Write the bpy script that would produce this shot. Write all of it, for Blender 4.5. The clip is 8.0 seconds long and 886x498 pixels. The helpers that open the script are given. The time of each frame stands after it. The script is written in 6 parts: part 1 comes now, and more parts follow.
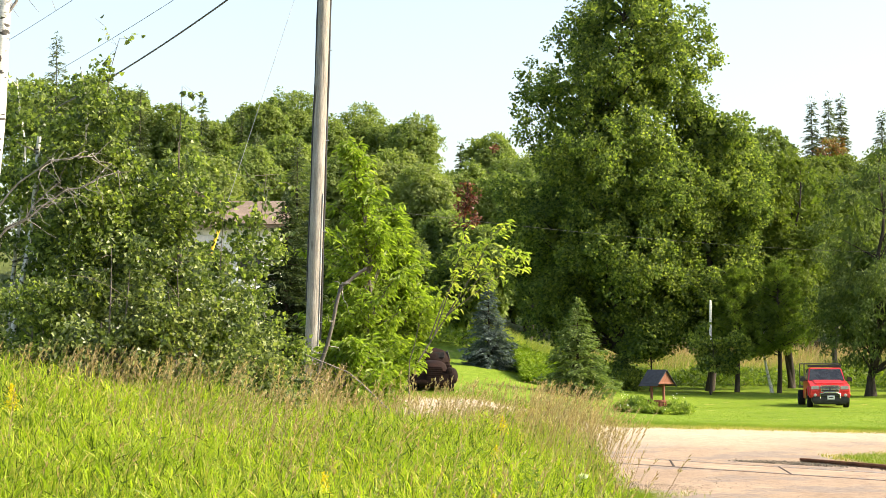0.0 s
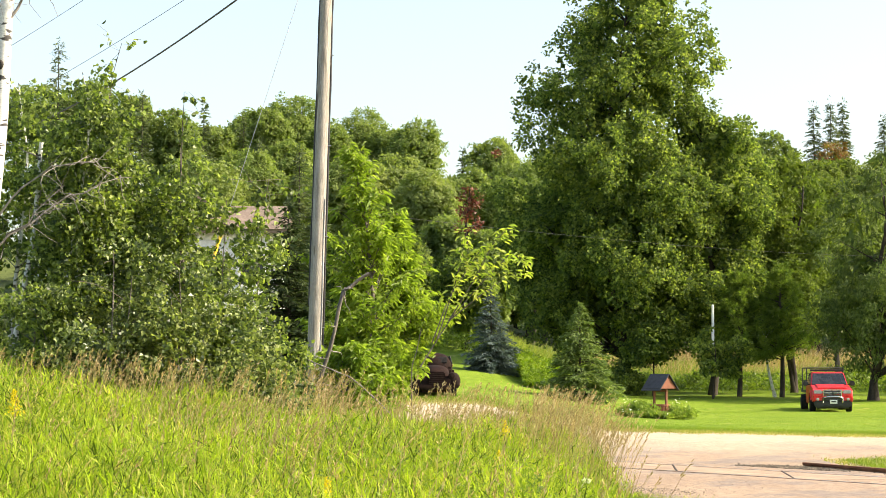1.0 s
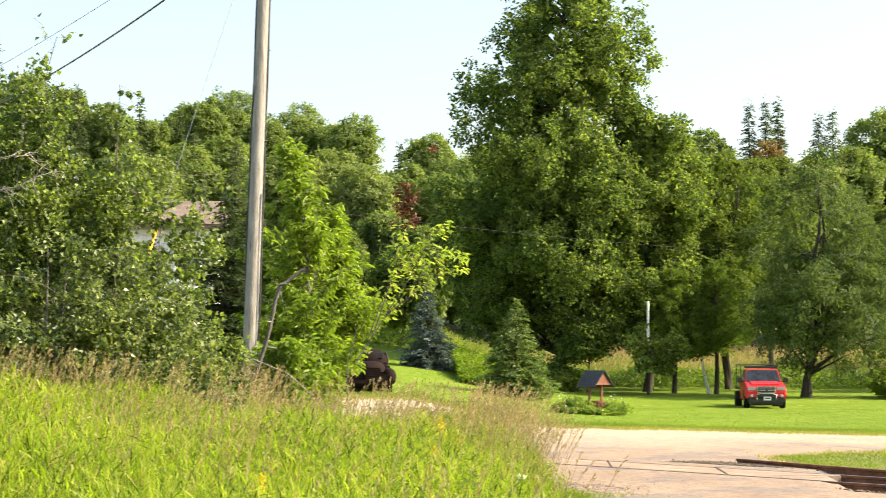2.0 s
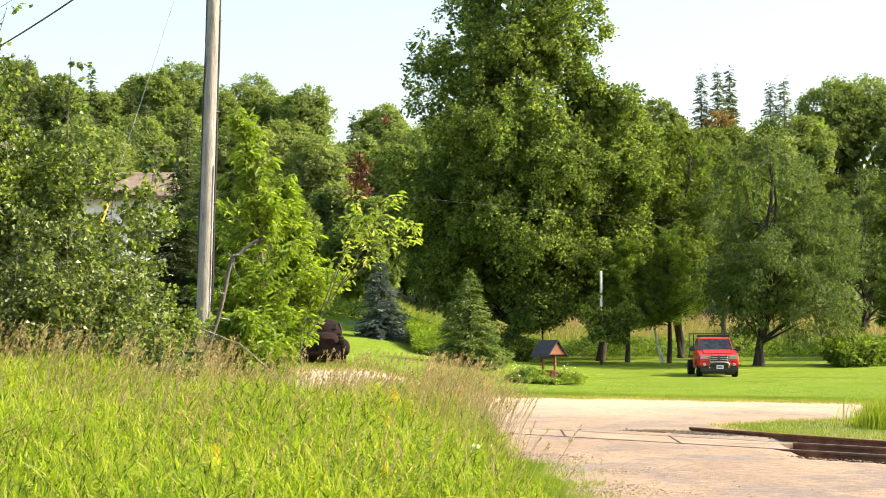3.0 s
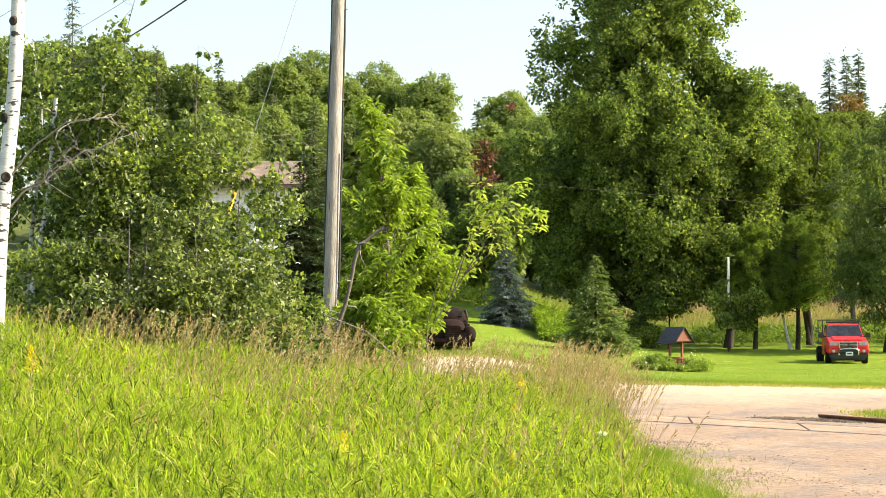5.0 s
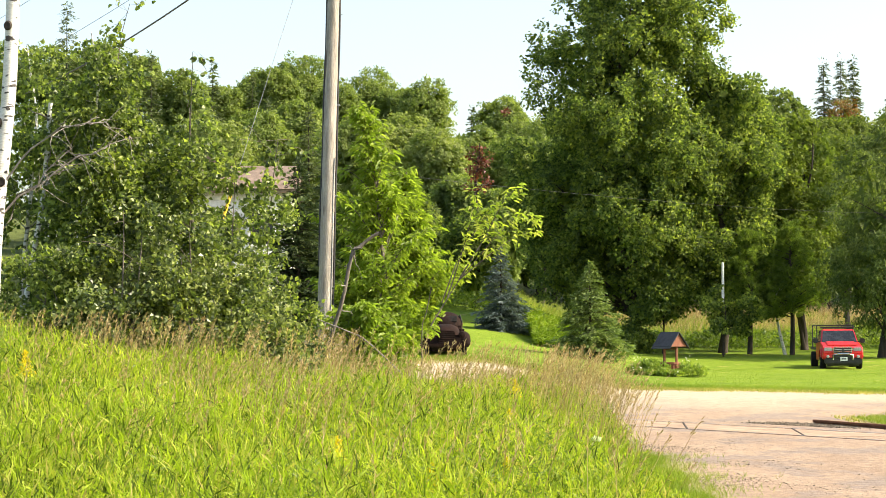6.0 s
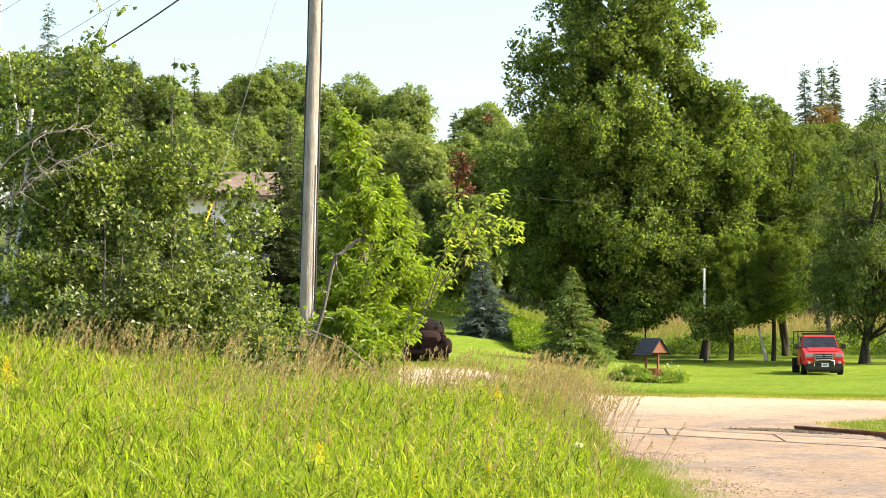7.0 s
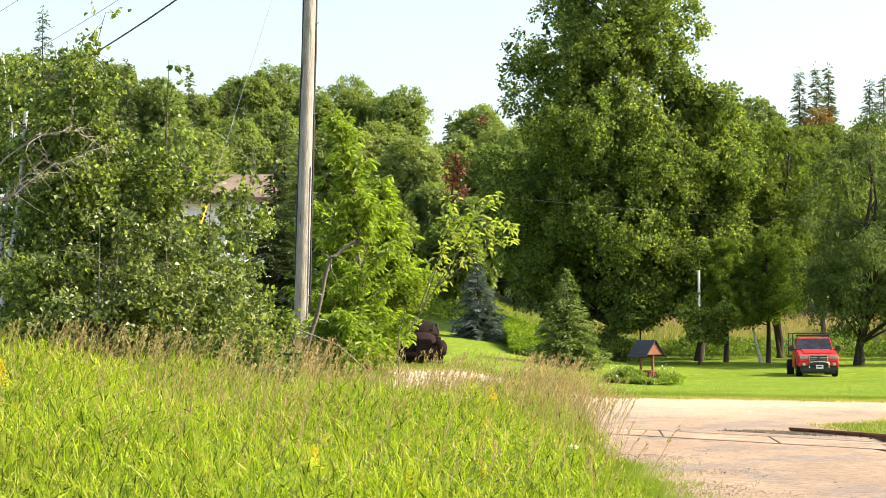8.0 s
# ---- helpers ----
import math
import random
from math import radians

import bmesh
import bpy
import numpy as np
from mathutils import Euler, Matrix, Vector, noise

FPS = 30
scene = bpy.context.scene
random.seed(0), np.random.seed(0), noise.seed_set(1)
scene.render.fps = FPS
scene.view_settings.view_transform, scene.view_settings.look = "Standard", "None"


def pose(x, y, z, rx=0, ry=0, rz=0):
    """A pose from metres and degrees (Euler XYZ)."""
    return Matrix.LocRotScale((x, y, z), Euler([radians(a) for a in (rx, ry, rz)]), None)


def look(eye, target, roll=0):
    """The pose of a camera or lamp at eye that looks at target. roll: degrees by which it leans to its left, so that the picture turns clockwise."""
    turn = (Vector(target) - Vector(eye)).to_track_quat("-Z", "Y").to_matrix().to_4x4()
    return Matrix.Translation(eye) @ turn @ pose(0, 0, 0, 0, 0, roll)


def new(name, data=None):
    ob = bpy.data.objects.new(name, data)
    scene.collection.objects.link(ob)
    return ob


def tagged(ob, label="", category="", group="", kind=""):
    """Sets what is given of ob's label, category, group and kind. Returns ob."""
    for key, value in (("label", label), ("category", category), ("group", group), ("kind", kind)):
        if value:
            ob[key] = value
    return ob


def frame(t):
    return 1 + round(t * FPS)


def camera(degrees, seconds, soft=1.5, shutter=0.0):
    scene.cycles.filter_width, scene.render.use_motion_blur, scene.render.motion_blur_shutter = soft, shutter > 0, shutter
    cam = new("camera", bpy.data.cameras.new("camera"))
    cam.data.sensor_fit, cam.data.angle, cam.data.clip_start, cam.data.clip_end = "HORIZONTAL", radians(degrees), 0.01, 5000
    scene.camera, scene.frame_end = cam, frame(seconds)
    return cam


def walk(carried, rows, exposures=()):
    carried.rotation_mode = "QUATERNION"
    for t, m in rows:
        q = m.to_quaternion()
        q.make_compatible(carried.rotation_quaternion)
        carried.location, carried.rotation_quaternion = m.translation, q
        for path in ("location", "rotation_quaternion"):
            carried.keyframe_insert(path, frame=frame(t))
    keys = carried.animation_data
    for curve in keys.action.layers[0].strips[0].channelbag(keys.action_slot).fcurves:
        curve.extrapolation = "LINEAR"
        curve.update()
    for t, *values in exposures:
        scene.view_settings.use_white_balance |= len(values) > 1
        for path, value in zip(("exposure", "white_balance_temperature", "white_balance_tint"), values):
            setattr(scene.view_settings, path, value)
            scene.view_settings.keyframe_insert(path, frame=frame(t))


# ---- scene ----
EXPOSURE = 1.05
EYE = Vector((0.0, 0.0, 1.7))
cam = camera(24.5, 8.0, 0.8, 0.2)
# seconds, heading to the left, upward tilt, lean to the left (degrees)
ROWS = [
    (0, 0.0000, 3.2810, 0.0000),
    (0.5, 0.0582, 3.3677, -0.0785),
    (1, 0.0626, 3.4182, -0.1031),
    (1.5, 0.0232, 3.3422, -0.0636),
    (1.6, 0.0000, 3.3222, -0.0400),
    (1.7, -0.2697, 3.3122, -0.0200),
    (1.8, -0.4998, 3.3122, 0.0000),
    (1.9, -1.0472, 3.3014, 0.0300),
    (2, -1.7259, 3.3014, 0.0630),
    (2.2, -2.7597, 3.2795, 0.0168),
    (2.75, -3.4907, 2.8600, -0.1900),
    (3.3, -2.0391, 2.1325, -0.3555),
    (3.5, -1.4832, 2.0645, -0.3482),
    (4, -0.3899, 1.9976, -0.3319),
    (4.5, 0.2864, 2.0840, -0.3812),
    (4.7, 0.3967, 2.1000, -0.3800),
    (5.25, 0.5236, 2.1600, -0.3700),
    (5.8, 0.4522, 2.2350, -0.3500),
    (6, 0.3412, 2.2693, -0.3456),
    (6.5, 0.0208, 2.3666, -0.3756),
    (7, -0.1730, 2.4420, -0.3735),
    (7.5, -0.2717, 2.4834, -0.4150),
    (8, -0.3202, 2.4989, -0.4171),
]


def aim(yaw, pitch):
    y, p = radians(yaw), radians(pitch)
    return EYE + 50 * Vector((-math.sin(y) * math.cos(p), math.cos(y) * math.cos(p), math.sin(p)))


walk(cam, [(t, look(EYE, aim(yaw, pitch), lean)) for t, yaw, pitch, lean in ROWS], [(0.0, EXPOSURE, 7150, 10), (8.0, EXPOSURE, 7150, 10)])

# ---- daylight ----
SUN_AZ, SUN_EL = 95.0, 38.0      # degrees to the right of straight ahead, and up
world = bpy.data.worlds.new("sky")
scene.world = world
world.use_nodes = True
wn = world.node_tree.nodes
sky = wn.new("ShaderNodeTexSky")
sky.sky_type, sky.sun_disc = "NISHITA", False
sky.sun_elevation, sky.sun_rotation = radians(SUN_EL), radians(SUN_AZ)
sky.air_density, sky.dust_density, sky.ozone_density = 1.0, 3.0, 1.0
wn["Background"].inputs["Strength"].default_value = 0.175
world.node_tree.links.new(sky.outputs["Color"], wn["Background"].inputs["Color"])
sun = new("sun", bpy.data.lights.new("sun", "SUN"))
sun.data.energy, sun.data.angle, sun.data.color = 4.6, radians(0.55), (1.0, 0.93, 0.80)
to_sun = Vector((math.sin(radians(SUN_AZ)) * math.cos(radians(SUN_EL)), math.cos(radians(SUN_AZ)) * math.cos(radians(SUN_EL)), math.sin(radians(SUN_EL))))
sun.matrix_world = Matrix.Translation((60, 20, 60)) @ to_sun.to_track_quat("Z", "Y").to_matrix().to_4x4()


# ---- materials ----
def node_mat(name):
    m = bpy.data.materials.new(name)
    m.use_nodes = True
    return m, m.node_tree.nodes, m.node_tree.links


def ramp(nodes, links, fac, stops):
    r = nodes.new("ShaderNodeValToRGB")
    e = r.color_ramp.elements
    while len(e) < len(stops):
        e.new(0.5)
    for el, (p, c) in zip(e, stops):
        el.position, el.color = p, (*c, 1)
    links.new(fac, r.inputs["Fac"])
    return r.outputs["Color"]


def noise(nodes, links, scale, detail=4.0, rough=0.6, coords="Object", stretch=None):
    tc = nodes.new("ShaderNodeTexCoord")
    n = nodes.new("ShaderNodeTexNoise")
    n.inputs["Scale"].default_value, n.inputs["Detail"].default_value, n.inputs["Roughness"].default_value = scale, detail, rough
    out = tc.outputs[coords]
    if stretch:
        mp = nodes.new("ShaderNodeMapping")
        mp.inputs["Scale"].default_value = stretch
        links.new(out, mp.inputs["Vector"])
        out = mp.outputs["Vector"]
    links.new(out, n.inputs["Vector"])
    return n.outputs["Fac"]


def mixed(nodes, links, fac, a, b, mode="MIX"):
    m = nodes.new("ShaderNodeMix")
    m.data_type, m.blend_type = "RGBA", mode
    for sock, val in ((m.inputs[0], fac), (m.inputs[6], a), (m.inputs[7], b)):
        if isinstance(val, (int, float)):
            sock.default_value = val
        elif isinstance(val, tuple):
            sock.default_value = (*val, 1)
        else:
            links.new(val, sock)
    return m.outputs[2]


def bump(nodes, links, height, strength, dist, bsdf):
    b = nodes.new("ShaderNodeBump")
    b.inputs["Strength"].default_value, b.inputs["Distance"].default_value = strength, dist
    links.new(height, b.inputs["Height"])
    links.new(b.outputs["Normal"], bsdf.inputs["Normal"])


def leaf_mat(name, colours, glow=0.45, patch=0.6, gloss=0.45, patch_colour=None):
    """Leaf: per-leaf colour, larger patches, light passing through the blade."""
    m, n, l = node_mat(name)
    p = n["Principled BSDF"]
    geo = n.new("ShaderNodeNewGeometry")
    k = len(colours) - 1
    col = ramp(n, l, geo.outputs["Random Per Island"], [(i / k, c) for i, c in enumerate(colours)])
    big = noise(n, l, patch, 2.0)
    dark = ramp(n, l, big, [(0.3, (0.72, 0.78, 0.75)), (0.7, patch_colour or (1.15, 1.1, 0.95))])
    col = mixed(n, l, 1.0, col, dark, "MULTIPLY")
    l.new(col, p.inputs["Base Color"])
    p.inputs["Roughness"].default_value = gloss
    p.inputs["Specular IOR Level"].default_value = 0.4 if gloss < 0.5 else 0.15
    t = n.new("ShaderNodeBsdfTranslucent")
    warm = mixed(n, l, 1.0, col, (1.3, 1.45, 0.6), "MULTIPLY")
    l.new(warm, t.inputs["Color"])
    s = n.new("ShaderNodeMixShader")
    s.inputs[0].default_value = glow
    l.new(p.outputs[0], s.inputs[1])
    l.new(t.outputs[0], s.inputs[2])
    l.new(s.outputs[0], n["Material Output"].inputs["Surface"])
    return m


def plain_mat(name, a, b, scale=6.0, rough=0.7, metal=0.0, bump_scale=0.0, bump_depth=0.01, stretch=None, speckle=None, coat=0.0):
    m, n, l = node_mat(name)
    p = n["Principled BSDF"]
    f1 = noise(n, l, scale, 5.0, 0.65, stretch=stretch)
    f2 = noise(n, l, scale * 9.0, 3.0, 0.6, stretch=stretch)
    c1 = ramp(n, l, f1, [(0.32, a), (0.68, b)])
    c2 = ramp(n, l, f2, [(0.3, (0.75, 0.75, 0.75)), (0.7, (1.15, 1.15, 1.15))])
    col = mixed(n, l, 1.0, c1, c2, "MULTIPLY")
    if speckle:
        f3 = noise(n, l, speckle[0], 2.0, 0.5, stretch=stretch)
        k = ramp(n, l, f3, [(speckle[1], (0, 0, 0)), (speckle[1] + 0.04, (1, 1, 1))])
        col = mixed(n, l, k, col, speckle[2])
    l.new(col, p.inputs["Base Color"])
    p.inputs["Roughness"].default_value, p.inputs["Metallic"].default_value = rough, metal
    p.inputs["Coat Weight"].default_value = coat
    p.inputs["Specular IOR Level"].default_value = 0.5 if rough < 0.84 else 0.08
    if bump_scale:
        h = noise(n, l, bump_scale, 6.0, 0.7, stretch=stretch)
        bump(n, l, h, 0.8, bump_depth, p)
    return m


def gravel_mat(name, a, b, grey, dark, pale):
    """Beaten gravel: long worn tracks, blotches, fine grit and scattered dark stones; fresh pale gravel beyond the crossing."""
    m, n, l = node_mat(name)
    p = n["Principled BSDF"]
    col = ramp(n, l, noise(n, l, 0.9, 4.0, 0.6, stretch=(1.0, 0.3, 1)), [(0.3, a), (0.7, b)])
    patch = ramp(n, l, noise(n, l, 0.55, 6.0, 0.7, stretch=(1.0, 0.6, 1)), [(0.49, (0, 0, 0)), (0.58, (1, 1, 1))])
    col = mixed(n, l, patch, col, grey)
    tc = n.new("ShaderNodeTexCoord")
    xyz = n.new("ShaderNodeSeparateXYZ")
    l.new(tc.outputs["Object"], xyz.inputs[0])
    add = n.new("ShaderNodeMath")
    add.operation = "MULTIPLY_ADD"
    add.inputs[1].default_value = 26.0
    l.new(noise(n, l, 0.35, 6.0, 0.7, stretch=(1.0, 0.35, 1)), add.inputs[0])
    l.new(xyz.outputs["Y"], add.inputs[2])
    far = n.new("ShaderNodeMapRange")
    far.inputs["From Min"].default_value, far.inputs["From Max"].default_value = 52.0, 63.0
    l.new(add.outputs[0], far.inputs["Value"])
    col = mixed(n, l, far.outputs[0], col, ramp(n, l, noise(n, l, 1.2, 5.0, 0.7), [(0.3, pale), (0.7, tuple(1.25 * v for v in pale))]))
    col = mixed(n, l, 1.0, col, ramp(n, l, noise(n, l, 7.0, 5.0, 0.7), [(0.3, (0.70, 0.69, 0.68)), (0.7, (1.17, 1.17, 1.17))]), "MULTIPLY")
    col = mixed(n, l, 1.0, col, ramp(n, l, noise(n, l, 55.0, 3.0, 0.6), [(0.3, (0.72, 0.72, 0.72)), (0.7, (1.2, 1.2, 1.2))]), "MULTIPLY")
    grit = ramp(n, l, noise(n, l, 26.0, 2.0, 0.5), [(0.60, (0, 0, 0)), (0.66, (1, 1, 1))])
    col = mixed(n, l, grit, col, dark)
    l.new(col, p.inputs["Base Color"])
    p.inputs["Roughness"].default_value, p.inputs["Specular IOR Level"].default_value = 0.95, 0.08
    bump(n, l, noise(n, l, 30.0, 6.0, 0.75), 0.9, 0.02, p)
    return m


M_ASPEN = leaf_mat("aspen_leaf", [(0.045, 0.07, 0.03), (0.14, 0.19, 0.058), (0.36, 0.42, 0.12)], 0.5, 1.6, 0.38)
M_ELDER = leaf_mat("box_elder_leaf", [(0.13, 0.19, 0.03), (0.22, 0.30, 0.045), (0.34, 0.42, 0.085)], 0.55, 0.9)
M_YELLOW = leaf_mat("yellowing_leaf", [(0.28, 0.37, 0.06), (0.40, 0.48, 0.10), (0.50, 0.50, 0.17)], 0.55, 2.0)
M_SHRUB = leaf_mat("shrub_leaf", [(0.04, 0.06, 0.027), (0.125, 0.165, 0.06), (0.36, 0.40, 0.15)], 0.42, 1.6, 0.36)
M_BIG = leaf_mat("poplar_leaf", [(0.065, 0.097, 0.044), (0.145, 0.195, 0.064), (0.30, 0.355, 0.095)], 0.56, 0.5, 0.62)
M_BIRCH = leaf_mat("birch_leaf", [(0.085, 0.12, 0.032), (0.13, 0.172, 0.04), (0.18, 0.228, 0.05)], 0.5, 0.4, 0.62)
M_WILLOW = leaf_mat("willow_leaf", [(0.065, 0.095, 0.04), (0.105, 0.145, 0.055), (0.165, 0.21, 0.072)], 0.45, 0.4, 0.62)
# haze over the distant hill is put into these two lightened leaf colours
M_HAZED = leaf_mat("hazed_far_leaf", [(0.14, 0.183, 0.066), (0.19, 0.243, 0.08), (0.25, 0.307, 0.10)], 0.5, 0.25, 0.65)
M_HAZED_PALE = leaf_mat("hazed_far_pale_leaf", [(0.18, 0.215, 0.085), (0.22, 0.265, 0.10), (0.265, 0.315, 0.12)], 0.5, 0.25, 0.65)
M_RED = leaf_mat("red_leaf", [(0.13, 0.03, 0.022), (0.19, 0.05, 0.03), (0.12, 0.09, 0.03)], 0.4, 1.0)
M_ORANGE = leaf_mat("orange_leaf", [(0.26, 0.09, 0.035), (0.24, 0.15, 0.045), (0.13, 0.17, 0.045)], 0.4, 1.0)
M_SPRUCE = leaf_mat("spruce_needle", [(0.10, 0.14, 0.06), (0.155, 0.21, 0.08), (0.23, 0.29, 0.11)], 0.35, 1.2, 0.6)
M_BLUE = leaf_mat("blue_needle", [(0.08, 0.105, 0.105), (0.115, 0.15, 0.145), (0.17, 0.205, 0.195)], 0.2, 1.2, 0.6, (1.1, 1.12, 1.15))
M_PINE = leaf_mat("pine_needle", [(0.10, 0.15, 0.035), (0.15, 0.21, 0.045), (0.22, 0.29, 0.06)], 0.45, 1.0, 0.5)
M_DARK = leaf_mat("dark_needle", [(0.085, 0.11, 0.06), (0.12, 0.15, 0.075), (0.16, 0.19, 0.09)], 0.3, 0.6, 0.6)
M_FIR = leaf_mat("fir_needle", [(0.03, 0.048, 0.024), (0.045, 0.068, 0.03), (0.07, 0.095, 0.04)], 0.25, 0.8, 0.65)
M_GRASS = leaf_mat("tall_grass_blade", [(0.04, 0.06, 0.010), (0.16, 0.23, 0.026), (0.30, 0.395, 0.034), (0.38, 0.46, 0.05), (0.40, 0.33, 0.12)], 0.5, 0.7, 0.55)
M_MEADOW = leaf_mat("meadow_grass_blade", [(0.17, 0.23, 0.05), (0.24, 0.31, 0.065), (0.36, 0.33, 0.13)], 0.5, 0.18, 0.5)
M_WEED = leaf_mat("weed_leaf", [(0.085, 0.13, 0.024), (0.16, 0.225, 0.034), (0.25, 0.33, 0.05)], 0.48, 1.2, 0.42)
M_TURF = leaf_mat("turf_blade", [(0.135, 0.21, 0.02), (0.165, 0.245, 0.024), (0.20, 0.27, 0.035)], 0.4, 0.25, 0.5)
M_DRYTURF = leaf_mat("dry_turf_blade", [(0.20, 0.25, 0.045), (0.32, 0.30, 0.09), (0.42, 0.35, 0.16)], 0.4, 0.6, 0.6)
M_SEED = leaf_mat("seed_head", [(0.24, 0.15, 0.09), (0.40, 0.29, 0.18), (0.56, 0.45, 0.30)], 0.4, 1.0, 0.7)
M_GOLD = leaf_mat("goldenrod_flower", [(0.60, 0.46, 0.02), (0.70, 0.58, 0.03)], 0.3, 3.0, 0.7)
M_WHITE_F = leaf_mat("white_flower", [(0.75, 0.75, 0.68), (0.85, 0.85, 0.8)], 0.3, 3.0, 0.7)
M_BARK = plain_mat("grey_brown_bark", (0.10, 0.085, 0.07), (0.20, 0.175, 0.15), 5.0, 0.9, 0, 18.0, 0.03, (1, 1, 0.25))
M_DBARK = plain_mat("dark_bark", (0.035, 0.03, 0.025), (0.085, 0.07, 0.06), 5.0, 0.9, 0, 14.0, 0.03, (1, 1, 0.25))
M_DEAD = plain_mat("bleached_dead_wood", (0.16, 0.14, 0.12), (0.34, 0.31, 0.28), 6.0, 0.85, 0, 20.0, 0.015, (1, 1, 0.2))
M_BIRCHBARK = plain_mat("birch_bark", (0.62, 0.60, 0.55), (0.78, 0.76, 0.71), 3.0, 0.7, 0, 30.0, 0.006, (1, 1, 3.0), (7.0, 0.60, (0.05, 0.045, 0.04)))
M_POLE = plain_mat("weathered_pole_wood", (0.25, 0.225, 0.19), (0.50, 0.46, 0.405), 16.0, 0.9, 0, 40.0, 0.03, (1, 1, 0.10), (9.0, 0.66, (0.16, 0.13, 0.105)))
M_CABLE = plain_mat("black_cable", (0.015, 0.015, 0.016), (0.03, 0.03, 0.03), 4.0, 0.55)
M_WIRE = plain_mat("galvanised_wire", (0.28, 0.29, 0.30), (0.40, 0.41, 0.42), 4.0, 0.45, 0.7)
M_GUARD = plain_mat("yellow_plastic", (0.75, 0.45, 0.02), (0.85, 0.55, 0.03), 4.0, 0.5)
M_RUST = plain_mat("rusted_steel", (0.15, 0.07, 0.042), (0.30, 0.145, 0.085), 3.0, 0.85, 0.1, 25.0, 0.006)
M_RAIL_TOP = plain_mat("worn_rail_steel", (0.30, 0.27, 0.25), (0.48, 0.45, 0.42), 6.0, 0.35, 0.9)


# ---- building tools ----
def mesh_of(name, verts, faces, mat, smooth=False):
    """A mesh from an array of points and one or more arrays of faces, each of one corner count."""
    me = bpy.data.meshes.new(name)
    verts = np.asarray(verts, dtype=np.float32).reshape(-1, 3)
    faces = faces if isinstance(faces, list) else [faces]
    loops = np.concatenate([np.asarray(f, dtype=np.int32).ravel() for f in faces])
    counts = np.concatenate([np.full(len(f), np.asarray(f).shape[1], dtype=np.int32) for f in faces])
    starts = np.concatenate([[0], np.cumsum(counts)[:-1]]).astype(np.int32)
    me.vertices.add(len(verts))
    me.vertices.foreach_set("co", verts.ravel())
    me.loops.add(len(loops))
    me.loops.foreach_set("vertex_index", loops)
    me.polygons.add(len(counts))
    me.polygons.foreach_set("loop_start", starts)
    me.polygons.foreach_set("use_smooth", np.full(len(counts), smooth, dtype=bool))
    me.update(calc_edges=True)
    me.materials.append(mat)
    return me


def thing(name, at=(0, 0, 0), turn=0.0, label="", category="", group="", kind=""):
    e = new(name)
    e.matrix_world = pose(*at, 0, 0, turn)
    e.empty_display_size = 0.2
    return tagged(e, label, category, group, kind)


def part(name, data, material, parent, label=""):
    """Links a bmesh or a mesh as one object under a thing or a part."""
    if isinstance(data, bmesh.types.BMesh):
        me = bpy.data.meshes.new(name)
        data.to_mesh(me)
        data.free()
        me.materials.append(material)
    else:
        me = data
    ob = new(name, me)
    ob.parent = parent
    return tagged(ob, label, kind="stuff" if name in ("branchwork", "leafage", "flower_head", "dead_limb") else "")


def box(sx, sy, sz, at=(0, 0, 0), rot=(0, 0, 0), bevel=0.01, seg=1, bm=None, taper=(1, 1)):
    """A bevelled block, centred at a place; taper narrows its top in x and y."""
    b = bmesh.new()
    bmesh.ops.create_cube(b, size=1.0)
    for v in b.verts:
        k = taper if v.co.z > 0 else (1, 1)
        v.co = Vector((v.co.x * sx * k[0], v.co.y * sy * k[1], v.co.z * sz))
    if bevel:
        bmesh.ops.bevel(b, geom=b.edges[:], offset=bevel, segments=seg, affect="EDGES", clamp_overlap=True)
    bmesh.ops.transform(b, matrix=pose(*at, *rot), verts=b.verts)
    if bm is None:
        return b
    me = bpy.data.meshes.new("tmp")
    b.to_mesh(me)
    b.free()
    bm.from_mesh(me)
    bpy.data.meshes.remove(me)
    return bm


def lathe(profile, sides=20, at=(0, 0, 0), rot=(0, 0, 0)):
    """A turned shape from (radius, height) pairs."""
    b = bmesh.new()
    rings = []
    for r, z in profile:
        rings.append([b.verts.new((max(r, 1e-4) * math.cos(2 * math.pi * i / sides), max(r, 1e-4) * math.sin(2 * math.pi * i / sides), z)) for i in range(sides)])
    for lo, hi in zip(rings, rings[1:]):
        for i in range(sides):
            b.faces.new((lo[i], lo[(i + 1) % sides], hi[(i + 1) % sides], hi[i]))
    b.faces.new(rings[0][::-1])
    b.faces.new(rings[-1])
    bmesh.ops.transform(b, matrix=pose(*at, *rot), verts=b.verts)
    return b


def prism(outline, depth, axis="x", at=(0, 0, 0), bevel=0.01):
    """An outline in (a, b) drawn out to both sides along x (a = y, b = z) or y (a = x, b = z)."""
    b = bmesh.new()
    sides = []
    for s in (-0.5, 0.5):
        sides.append([b.verts.new((s * depth, p, q) if axis == "x" else (p, s * depth, q)) for p, q in outline])
    k = len(outline)
    b.faces.new(sides[0][::-1])
    b.faces.new(sides[1])
    for i in range(k):
        b.faces.new((sides[0][i], sides[0][(i + 1) % k], sides[1][(i + 1) % k], sides[1][i]))
    bmesh.ops.recalc_face_normals(b, faces=b.faces[:])
    if bevel:
        bmesh.ops.bevel(b, geom=b.edges[:], offset=bevel, segments=1, affect="EDGES", clamp_overlap=True)
    bmesh.ops.transform(b, matrix=pose(*at), verts=b.verts)
    return b


